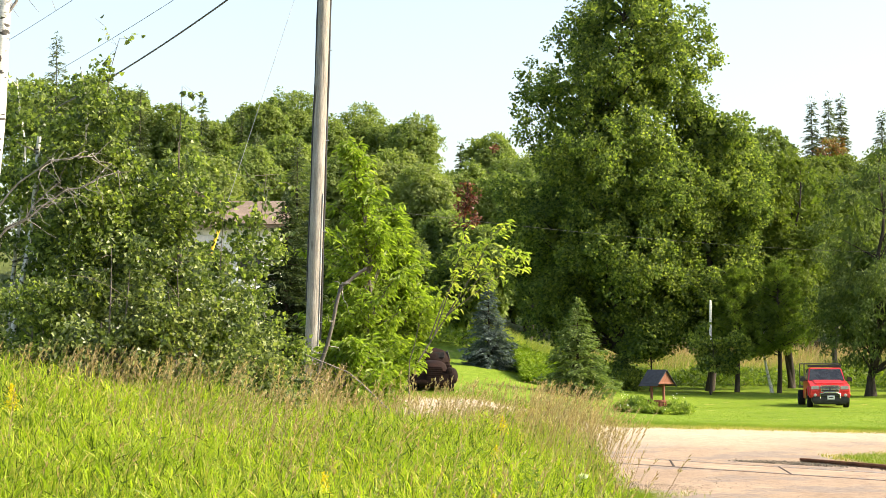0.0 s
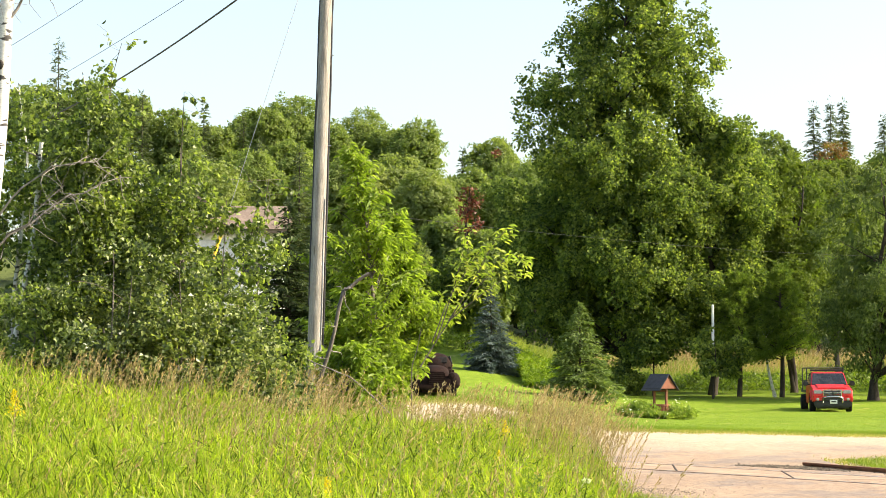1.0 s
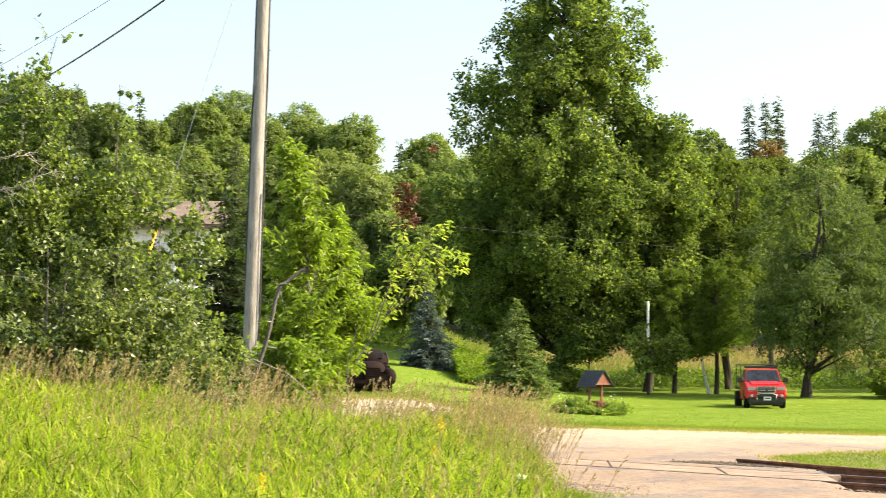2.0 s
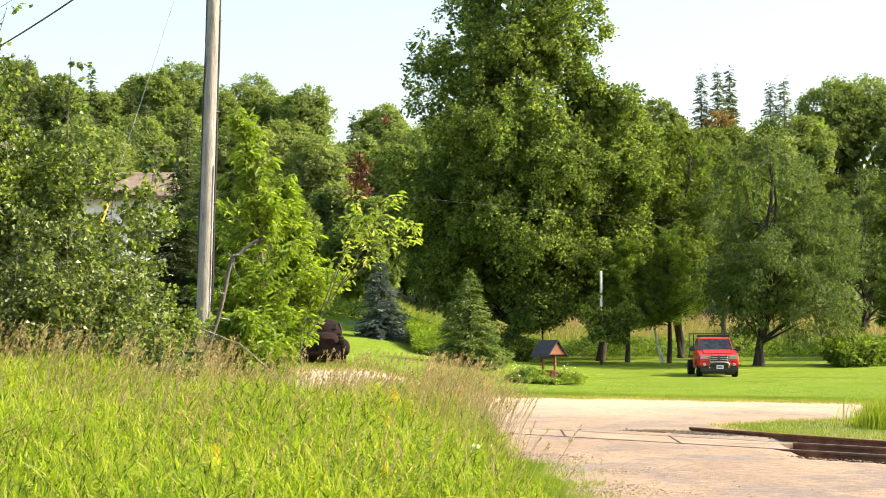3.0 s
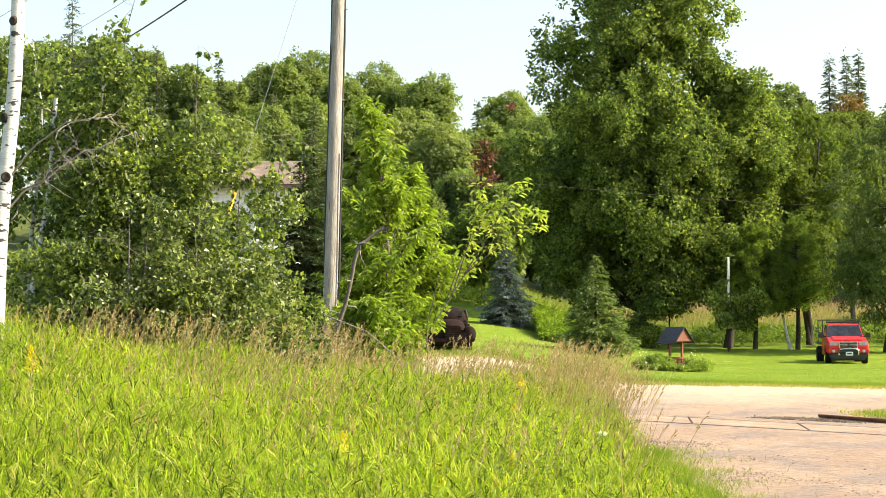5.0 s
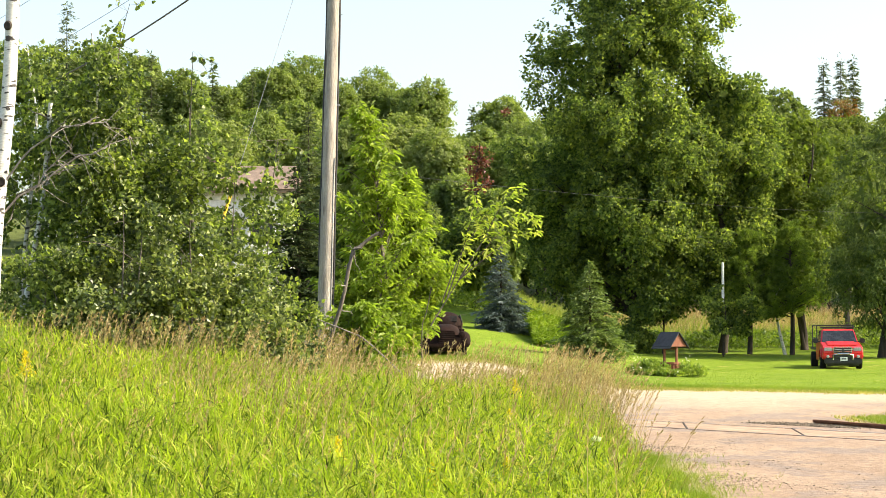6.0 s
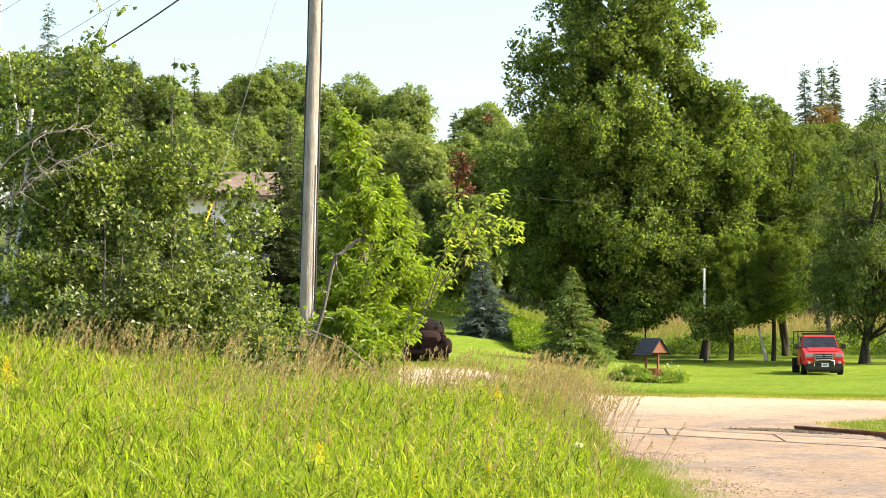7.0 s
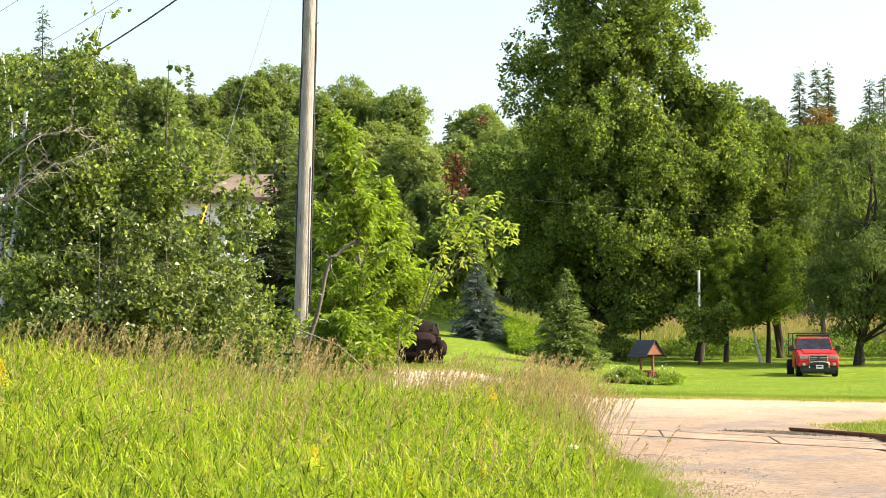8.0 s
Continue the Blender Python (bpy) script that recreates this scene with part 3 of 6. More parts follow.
def rail_outline():
    return [(-0.065, 0), (0.065, 0), (0.065, 0.012), (0.012, 0.028), (0.012, 0.105), (0.034, 0.115), (0.034, 0.145), (0.026, 0.152), (-0.026, 0.152), (-0.034, 0.145), (-0.034, 0.115), (-0.012, 0.105), (-0.012, 0.028), (-0.065, 0.012)]


def rail(name, along, side, length, z, label, turn=0.0):
    """A steel rail with foot, web and head; along and side place its middle on the track."""
    c = T_MID + T_DIR * along + T_SIDE * side
    r = thing(name, (c.x, c.y, z), T_ANGLE + turn, label, "rail", "railway rails" if name == "rail" else "")
    part("rail_body", prism(rail_outline(), length, "x", bevel=0), M_RUST, r)
    if name == "rail":
        part("rail_head", box(length, 0.05, 0.003, (0, 0, 0.1537), bevel=0), M_RAIL_TOP, r, "worn bare running surface")
    return r


# grass strip between the loose rail and the drive
sx = np.linspace(7.3, 18, 300)
sheet("grass_strip", sx, 30.6 - 2.246 * (sx - 8.65) + 1.0 + wobble(sx, 6.0) * 1.6, np.minimum(37.3 + (sx - 6.5) * 0.8, 40.2) + wobble(sx, 7.0) * 1.5, "x", 0.03, M_DRYLAWN, "short patchy grass strip beside the track", 20)

rail("rail", 0, 0.7175, 60, -0.129, "rusty railway rail sunk level with the road crossing")
rail("rail", 0, -0.7175, 60, -0.129, "rusty railway rail sunk level with the road crossing")
rail("loose_rail", 7.45, 1.134, 11.6, -0.06, "spare rusty rail lying loose on the grass beside the track", -11.0)

M_PANEL = plain_mat("worn_crossing_timber", (0.27, 0.195, 0.14), (0.40, 0.30, 0.215), 2.5, 0.9, 0, 30.0, 0.01, (0.3, 2.0, 1))
M_SLEEPER = plain_mat("creosoted_sleeper", (0.05, 0.042, 0.036), (0.10, 0.085, 0.075), 3.0, 0.9, 0, 20.0, 0.01)
cx = thing("level_crossing", (T_MID.x, T_MID.y, 0), T_ANGLE, "tan timber crossing panels between the rails", "crossing")
for a0, a1 in ((-14.4, -11.0), (-10.92, -7.54), (-7.46, -4.09), (-4.01, -0.66), (-0.56, 2.77), (2.87, 5.1)):
    part("panel", prism([(a0, -0.655), (a1 + (0.7 if a1 > 5 else 0), -0.655), (a1, 0.655), (a0, 0.655)], 0.1, "y", bevel=0.012), M_PANEL, cx).matrix_basis = pose(0, 0, -0.026, 90, 0, 0)
for a0 in (-5.1, -1.9, 0.94, 3.78):
    part("end_plate", box(0.035, 2.3, 0.02, (a0, 0, 0.021), (0, 0, -T_ANGLE - 4.6), bevel=0.004), M_SLEEPER, cx, "dark joint between panels")
for k in range(18):
    c = T_MID + T_DIR * (7.4 + 0.62 * k)
    s = thing("sleeper", (c.x, c.y, -0.275), T_ANGLE, "dark creosoted wooden railway sleeper in ballast", "sleeper", "railway sleepers")
    part("sleeper_beam", box(0.23, 2.6, 0.15, (0, 0, 0.08), bevel=0.015), M_SLEEPER, s)

# ballast shoulders beyond the crossing: loose stones on a dark bed
rng = np.random.default_rng(5)
u = np.linspace(-1.9, 1.9, 20)
sa = np.linspace(0, 20, 160)[:, None] + 6.19 - 1.15 * u[None] + 0.12 * np.sin(u * 9)[None]
P = T_MID.x + sa * T_DIR.x + u[None] * T_SIDE.x, T_MID.y + sa * T_DIR.y + u[None] * T_SIDE.y
pz = -0.11 + 0.10 * np.clip((np.abs(u) - 1.3) / 0.5, 0, 1)[None] - 0.03 * np.clip(np.abs(u) - 1.2, 0, 1)[None] + 0.012 * np.sin(sa * 9)
i = np.arange(159)[:, None] * 20 + np.arange(19)[None]
tagged(new("ballast_bed", mesh_of("ballast_bed", np.stack([P[0], P[1], pz], -1), np.stack([i, i + 20, i + 21, i + 1], -1).reshape(-1, 4)[:, ::-1], M_BALLAST, True)), "dark grey ballast bed under the track", "ballast", "", "structure")


def stones(name, x, y, z, size, mat, label, rng):
    """Scattered angular stones: a squashed, jittered octahedron each."""
    n = len(x)
    o = np.array([[1, 0, 0], [0, 1, 0], [-1, 0, 0], [0, -1, 0], [0, 0, 1], [0, 0, -1]], float)
    a = rng.random(n) * 6.28
    v = o[None] * (1 + 0.35 * rng.standard_normal((n, 6, 1))) * size[:, None, None] * np.array([1, 0.8, 0.6])
    c, s = np.cos(a)[:, None], np.sin(a)[:, None]
    v = np.stack([v[..., 0] * c - v[..., 1] * s, v[..., 0] * s + v[..., 1] * c, v[..., 2]], -1) + np.stack([x, y, z], 1)[:, None]
    f = np.array([[0, 1, 4], [1, 2, 4], [2, 3, 4], [3, 0, 4], [1, 0, 5], [2, 1, 5], [3, 2, 5], [0, 3, 5]])
    return tagged(new(name, mesh_of(name, v, (np.arange(n)[:, None, None] * 6 + f[None]).reshape(-1, 3), mat)), label, "stones", "", "stuff")


M_STONE = leaf_mat("stone", [(0.07, 0.056, 0.046), (0.14, 0.115, 0.095), (0.25, 0.205, 0.17)], 0.0, 2.0, 0.9)
s = rng.uniform(-1.9, 1.9, 3600)
a = 6.19 - 1.15 * s + 14 * rng.random(3600) ** 1.3 - 0.25 * np.abs(rng.standard_normal(3600))
stones("ballast_stones", T_MID.x + a * T_DIR.x + s * T_SIDE.x, T_MID.y + a * T_DIR.y + s * T_SIDE.y, -0.10 + 0.10 * np.clip((np.abs(s) - 1.3) / 0.5, 0, 1) + 0.01 * rng.random(3600), 0.018 + 0.025 * rng.random(3600), M_STONE, "loose grey ballast stones", rng)
# loose grit along the road's edges and by the track
y = rng.uniform(12, 31, 16000)
x = 2.3 + 0.02 * (y - 22) + np.abs(rng.standard_normal(16000)) * 0.75
keep = np.sin(x * 3.1 + np.sin(y * 1.3) * 1.6) + np.sin(y * 1.9 + x) + 0.8 * rng.standard_normal(16000) > 0.3
x, y = x[keep], y[keep]
stones("road_grit", x, y, 0.019 + 0 * x, 0.004 + 0.010 * rng.random(len(x)) ** 2, M_STONE, "loose grey grit along the road edge", rng)
a, s = 2.1 + 0.55 * rng.standard_normal(2600), 1.45 + np.abs(rng.standard_normal(2600)) * 0.32
stones("track_grit", T_MID.x + a * T_DIR.x + s * T_SIDE.x, T_MID.y + a * T_DIR.y + s * T_SIDE.y, 0.022 + 0 * a, 0.008 + 0.02 * rng.random(2600), M_STONE, "dark loose stones spilled beside the rail", rng)

# ---- near verge: tall grass ----
rng = np.random.default_rng(11)


def verge(n, lo, hi, power, rng):
    d = lo + (hi - lo) * rng.random(n) ** power
    t = rng.uniform(-0.30, 0.16, n)
    x = t * d
    edge = 2.2 + 0.02 * (d - 22) + 0.12 * np.sin(d * 2.1) + 0.08 * np.sin(d * 5.3)
    off = -((x - 3.44) * 0.838 + (d - 36.15) * 0.545)
    ok = (x < edge) & (off > 1.7)
    return x[ok], d[ok], (edge - x)[ok]


x, y, e = verge(36000, 7.5, 41, 0.8, rng)


def sward(x, y, e):
    """Height of the standing grass at a place."""
    patchy = 0.5 + 0.5 * np.sin(x * 1.9 + 0.6 * np.sin(y * 1.1)) * np.sin(y * 0.8 + 1.0)
    h = (0.78 + 0.34 * patchy) * np.clip(0.22 + e * 1.1, 0.16, 1.0) * np.clip(0.55 + (y - 12) * 0.055, 0.35, 1.0)
    h = h * (1 - 0.34 * np.clip((y - 25) / 5, 0, 1) * np.clip((x + 2.6) / 1.2, 0, 1) * np.clip((1.25 - x) / 0.5, 0, 1)) * (1 + 0.09 * np.clip(-x - 2, 0, 3))
    return h * np.where((e < 1.4) & (y < 25), np.clip(0.35 + 0.4 * e, 0.2, 1), 1)


h = sward(x, y, e) * (0.55 + 0.75 * rng.random(len(x)))
grass("tall_grass", x, y, h, 0.005 + 0.007 * rng.random(len(x)) + 0.0001 * y, M_GRASS, rng, "tall bright green roadside grass in sun", 0.3, (0.05, 0.0))
# low yellowing fringe where the verge meets the road
n = 9000
fy = rng.uniform(9, 30, n)
fx = 2.2 + 0.02 * (fy - 22) + 0.12 * np.sin(fy * 2.1) + 0.08 * np.sin(fy * 5.3) - 0.05 + 0.16 * rng.standard_normal(n) + 0.12 * np.sin(fy * 3.7)
grass("dry_fringe", fx, fy, 0.03 + 0.09 * rng.random(n) ** 2, 0.006 + 0.006 * rng.random(n), M_DRYTURF, rng, "low yellowing grass along the road edge", 0.6)
x, y, e = verge(235000, 7.5, 41, 0.8, rng)
h = sward(x, y, e)
grass_leaves("grass_leaves", x, y, ground_z(x, y) + h * (0.15 + 0.8 * rng.random(len(x)) ** 0.8), (0.08 + 0.14 * rng.random(len(x))) * np.clip(h / 0.6, 0.4, 1), 0.006 + 0.008 * rng.random(len(x)) + 0.0001 * y, M_GRASS, rng, "arching bright green leaves of tall grass")

# leafy forbs standing among the grass: upright stems set with narrow leaves
x, y, e = verge(9000, 11, 36, 0.8, rng)
stand = np.sin(x * 0.9 + 0.4) * np.sin(y * 0.42 + 1.3) + 0.5 * np.sin(x * 2.3 + y * 0.9)
ok = rng.random(len(x)) < np.clip(0.12 + 0.35 * stand + 0.30 * (x > -1.2), 0.03, 0.75)
x, y, e = x[ok], y[ok], e[ok]
h = np.maximum(0.14, sward(x, y, e) * (0.75 + 0.4 * rng.random(len(x))))
m = 26
idx = np.repeat(np.arange(len(x)), m)
u = 0.2 + 0.8 * rng.random(len(idx))
a = rng.random(len(idx)) * 2 * np.pi
lean = rng.standard_normal((len(x), 2)) * 0.10
q = np.stack([x[idx] + lean[idx, 0] * u * h[idx], y[idx] + lean[idx, 1] * u * h[idx], ground_z(x, y)[idx] + h[idx] * u], 1)
ax = np.stack([np.cos(a), np.sin(a), 0.75 * u - 0.15 + 0.25 * rng.standard_normal(len(idx))], 1)
ll = (0.055 + 0.055 * rng.random(len(idx))) * (1.15 - 0.5 * u) * np.clip(h[idx] / 0.5, 0.5, 1.1)
tagged(new("leafy_forbs", leaves("leafy_forbs", q, ax, rng.standard_normal((len(idx), 3)) * 0.4 + np.array([0, 0, 1.0]), ll, ll * 0.26, M_WEED, False, 0.15)), "leafy green goldenrod stands not yet in flower", "weeds", "", "stuff")

x, y, e = verge(13500, 13, 40, 0.6, rng)
clump = np.sin(x * 1.3 + 1) * np.sin(y * 0.55 + 0.7) + 1.9 * (e < 2.4) * (y > 24) + 0.3 * (y > 19) * (x < -1)
ok = (rng.random(len(x)) < np.clip(0.30 + 0.42 * clump, 0.10, 1)) & ((e > 0.5) | (y > 27))
x, y, e = x[ok], y[ok], e[ok]
n = len(x)
h = (0.85 + 0.5 * rng.random(n)) * (1 - 0.28 * (y > 27) * (x > -1.8) * (x < 1.1)) * np.clip(0.62 + 0.55 * e, 0.5, 1) * np.clip(0.6 + (y - 12) * 0.045, 0.5, 1.05)
lean = np.stack([0.22 + 0.17 * rng.standard_normal(n), 0.12 * rng.standard_normal(n)], 1)
z = ground_z(x, y)
top = np.stack([x + lean[:, 0] * h, y + lean[:, 1] * h, z + h], 1)
foot = np.stack([x, y, z], 1)
wdt = np.array([0.0022, 0, 0])
mid = (foot + top) / 2 - np.stack([lean[:, 0] * h * 0.12, lean[:, 1] * h * 0.12, 0 * h], 1)
v = np.stack([foot - wdt, foot + wdt, mid - wdt, mid + wdt, top - wdt * 0.6, top + wdt * 0.6], 1)
k = np.arange(n)[:, None] * 6
tagged(new("grass_stalks", mesh_of("grass_stalks", v, np.concatenate([k + np.array([[0, 1, 3, 2]]), k + np.array([[2, 3, 5, 4]])]), M_SEED)), "thin straw-coloured grass stalks", "grass", "", "stuff")
m = 15
idx = np.repeat(np.arange(n), m)
u = rng.random(n * m)
hl = 0.15 + 0.1 * rng.random(n)
ax = unit(np.stack([lean[:, 0] * 1.6, lean[:, 1] * 1.6, np.ones(n)], 1))
p = top[idx] + ax[idx] * ((u - 0.7) * hl[idx])[:, None] + rng.standard_normal((n * m, 3)) * (0.0055 * (1.1 - u))[:, None]
part_axis = ax[idx] + rng.standard_normal((n * m, 3)) * 0.35
tagged(new("seed_heads", leaves("seed_heads", p, part_axis, rng.standard_normal((n * m, 3)), 0.048, 0.008, M_SEED)), "tan feathery grass seed heads", "grass", "", "stuff")


def weed(x, y, h, flower, label, seed, spread=0.08):
    """A tall leafy stalk with a plume or plate of small flowers."""
    rng = np.random.default_rng(seed)
    t = thing("goldenrod" if flower == M_GOLD else "wild_carrot", (x, y, gz(x, y)), 0, label, "flower", "roadside flowers")
    zz = np.linspace(0, h, 6)
    part("stem", tubes("stem", [(np.stack([0.03 * np.sin(zz * 3), 0.0 * zz, zz], 1), np.linspace(0.005, 0.002, 6))], M_TURF, 5), M_TURF, t)
    q = np.stack([0.02 * rng.standard_normal(26), 0.02 * rng.standard_normal(26), h * (0.25 + 0.65 * rng.random(26))], 1)
    part("leafage", leaves("leafage", q, rng.standard_normal((26, 3)) + np.array([0, 0, 0.4]), rng.standard_normal((26, 3)) + np.array([0, 0, 1.0]), 0.10, 0.02, M_TURF, True), M_TURF, t)
    n = 130
    if flower == M_GOLD:
        u = rng.random(n)
        q = np.stack([spread * (1.1 - u) * rng.standard_normal(n), spread * (1.1 - u) * rng.standard_normal(n), h - 0.06 + 0.2 * u], 1)
    else:
        r, a = spread * np.sqrt(rng.random(n)), 6.28 * rng.random(n)
        q = np.stack([r * np.cos(a), r * np.sin(a), h + 0.01 * rng.standard_normal(n) + 0 * r], 1)
    part("flower_head", leaves("flower_head", q, rng.standard_normal((n, 3)), rng.standard_normal((n, 3)) + np.array([0, 0, 1.0]), 0.022, 0.016, flower), flower, t)


for k, (u, d, h) in enumerate(((0.029, 22.0, 0.98), (0.024, 15.5, 0.52), (-0.058, 15.0, 0.6), (0.026, 19.5, 0.74), (-0.211, 17.0, 1.0), (-0.012, 14.5, 0.5))):
    weed(u * d, d, h, M_GOLD, "yellow goldenrod plume in tall grass", 300 + k, 0.04)
weed(1.46, 21.4, 0.55, M_WHITE_F, "flat white wild carrot flower in tall grass", 320, 0.05)

# ---- near trees on the verge ----
leafy_tree("aspen", -5.15, 28.0, [(1.2, 0.5, 0.1, 0), (2.5, 0.8, 0.1, 0), (3.8, 0.9, 0.15, 0), (4.7, 0.6, 0.2, 0), (5.3, 0.2, 0.1, 0), (5.7, 0.06, 0.0, 0)], M_ASPEN, 0.068, 573, 0.17, 30, 0.05, M_BIRCHBARK, "young aspen tree with small round green leaves", "verge aspens", 21, aspect=0.95, droop=0.2, limbs=60, lobes=36, lobe_r=0.46)
leafy_tree("aspen", -6.10, 29.0, [(1.0, 0.5, 0, 0), (2.6, 0.7, 0, 0), (4.2, 0.75, 0.1, 0), (5.1, 0.4, 0, 0), (5.6, 0.1, 0.1, 0)], M_ASPEN, 0.068, 208, 0.17, 30, 0.05, M_BIRCHBARK, "young aspen tree with small round green leaves", "verge aspens", 22, aspect=0.95, droop=0.2, limbs=60, lobes=28, lobe_r=0.46)
leafy_tree("aspen", -4.49, 29.0, [(0.9, 0.6, 0, 0), (2.2, 0.95, 0, 0), (3.4, 0.95, 0, 0), (4.2, 0.55, 0, 0), (4.9, 0.1, 0, 0)], M_ASPEN, 0.068, 401, 0.17, 30, 0.05, M_BARK, "young aspen tree with small round green leaves", "verge aspens", 23, aspect=0.95, droop=0.2, limbs=60, lobes=40, lobe_r=0.46)
leafy_tree("aspen", -3.64, 28.0, [(0.6, 0.6, 0, 0), (1.8, 0.8, 0, 0), (3.0, 0.65, 0, 0), (3.9, 0.4, 0.05, 0), (4.7, 0.08, 0.05, 0)], M_ASPEN, 0.068, 295, 0.17, 30, 0.045, M_BARK, "young aspen tree with small round green leaves", "verge aspens", 24, aspect=0.95, droop=0.2, limbs=60, lobes=28, lobe_r=0.46)
leafy_tree("aspen", -3.04, 29.0, [(0.6, 0.7, 0, 0), (1.5, 0.8, 0, 0), (2.3, 0.5, 0.1, 0), (3.3, 0.4, 0.35, 0), (3.7, 0.1, 0.4, 0)], M_ASPEN, 0.068, 238, 0.17, 30, 0.035, M_BARK, "young aspen tree with small round green leaves", "verge aspens", 25, aspect=0.95, droop=0.2, limbs=60, lobes=20, lobe_r=0.46)
leafy_tree("alder_shrub", -3.5, 26.8, [(0.2, 0.5, 0, 0), (0.9, 0.95, 0, 0), (1.7, 0.95, 0, 0), (2.3, 0.7, 0, 0), (2.8, 0.25, 0, 0)], M_SHRUB, 0.068, 310, 0.17, 28, 0.03, M_BARK, "dense dark green shrub beneath the aspens", "verge shrubs", 31, aspect=0.8, droop=0.2, limbs=45, stems=4, category="shrub", lobes=32, lobe_r=0.42)
leafy_tree("alder_shrub", -4.3, 26.2, [(0.2, 0.5, 0, 0), (0.9, 0.85, 0, 0), (1.8, 0.85, 0, 0), (2.5, 0.6, 0, 0), (3.0, 0.2, 0, 0)], M_SHRUB, 0.068, 285, 0.17, 28, 0.03, M_BARK, "sunlit leafy shrub before the aspens", "verge shrubs", 36, aspect=0.8, droop=0.2, limbs=45, stems=4, category="shrub", lobes=30, lobe_r=0.42)
leafy_tree("alder_shrub", -2.82, 28.0, [(0.3, 0.6, 0, 0), (0.9, 0.9, 0, 0), (1.6, 0.8, 0, 0), (2.1, 0.35, 0, 0)], M_SHRUB, 0.068, 303, 0.17, 28, 0.03, M_BARK, "dense dark green shrub beneath the aspens", "verge shrubs", 32, aspect=0.8, droop=0.2, limbs=45, stems=4, category="shrub", lobes=30, lobe_r=0.42)
leafy_tree("alder_shrub", -2.40, 30.0, [(0.2, 0.35, 0, 0), (0.8, 0.45, 0, 0), (1.5, 0.4, 0, 0), (2.1, 0.15, 0, 0)], M_ASPEN, 0.068, 165, 0.17, 28, 0.03, M_DEAD, "loose green shrub with pale twigs beside the pole", "verge shrubs", 33, aspect=0.8, droop=0.2, limbs=45, stems=4, category="shrub", lobes=16, lobe_r=0.42)
leafy_tree("alder_shrub", -5.52, 30.0, [(0.3, 0.8, 0, 0), (1.0, 1.1, 0, 0), (1.8, 0.9, 0, 0), (2.4, 0.4, 0, 0)], M_SHRUB, 0.068, 303, 0.17, 28, 0.03, M_BARK, "dense dark green shrub beneath the aspens", "verge shrubs", 34, aspect=0.8, droop=0.2, limbs=45, stems=4, category="shrub", lobes=30, lobe_r=0.42)

leafy_tree("alder_shrub", -5.31, 26.5, [(0.3, 0.5, 0, 0), (0.9, 0.8, 0, 0), (1.6, 0.7, 0, 0), (2.1, 0.3, 0, 0)], M_ASPEN, 0.068, 348, 0.17, 28, 0.03, M_BARK, "bright green low shrub beside the birch", "verge shrubs", 35, aspect=0.8, droop=0.2, limbs=30, stems=4, category="shrub", lobes=26, lobe_r=0.42)

# old white birch with a bare dead limb
rng = np.random.default_rng(41)
b = thing("birch", (-5.52, 24.0, gz(-5.52, 24)), 0, "white birch trunk with black scars, nearly bare", "tree")
zz = np.linspace(-0.2, 7.5, 24)
part("trunk", tubes("trunk", [(np.stack([0.072 * zz - 0.05 + 0.02 * np.sin(zz * 2), 0 * zz, zz], 1), 0.098 - 0.0035 * np.clip(zz, 0, 9))], M_BIRCHBARK, 18, rng, 0.02), M_BIRCHBARK, b)
for z, a in ((2.9, 0.2), (4.75, -0.4), (3.6, -0.7)):
    part("knot", lathe([(0.01, -0.01), (0.06, 0.0), (0.045, 0.02), (0.015, 0.012)], 12, (0.072 * z - 0.05 + 0.085 * math.sin(a), -0.085 * math.cos(a), z), (90, 0, math.degrees(a))), M_DBARK, b, "black branch scar")
for z, dx, dz, r in ((2.5, 1.5, 0.9, 0.015), (3.0, 1.2, 0.6, 0.013), (2.3, 0.8, 1.0, 0.012), (5.3, 0.5, 0.4, 0.02), (5.1, -0.4, 0.6, 0.02)):
    lines = []
    s0 = np.array([0.072 * z, 0, z])
    e = s0 + np.array([dx, -0.3 + 0.5 * rng.random(), dz])
    q = np.linspace(0, 1, 8)[:, None]
    path = s0 + (e - s0) * q + np.array([0, 0, 0.16]) * np.sin(q * 3.1) + rng.standard_normal((8, 3)) * 0.03
    lines.append((path, np.linspace(r, 0.006, 8)))
    for k in (3, 4, 5, 6, 7):
        for _ in range(3):
            tip = path[k] + np.array([0.28 * rng.random() + 0.08, 0.2 * rng.standard_normal(), 0.22 * rng.standard_normal()])
            lines.append((np.linspace(path[k], tip, 4) + rng.standard_normal((4, 3)) * 0.015, np.linspace(0.006, 0.002, 4)))
    part("dead_limb", tubes("dead_limb", lines, M_DEAD, 6, rng, 0.08), M_DEAD, b, "bare grey dead branch")


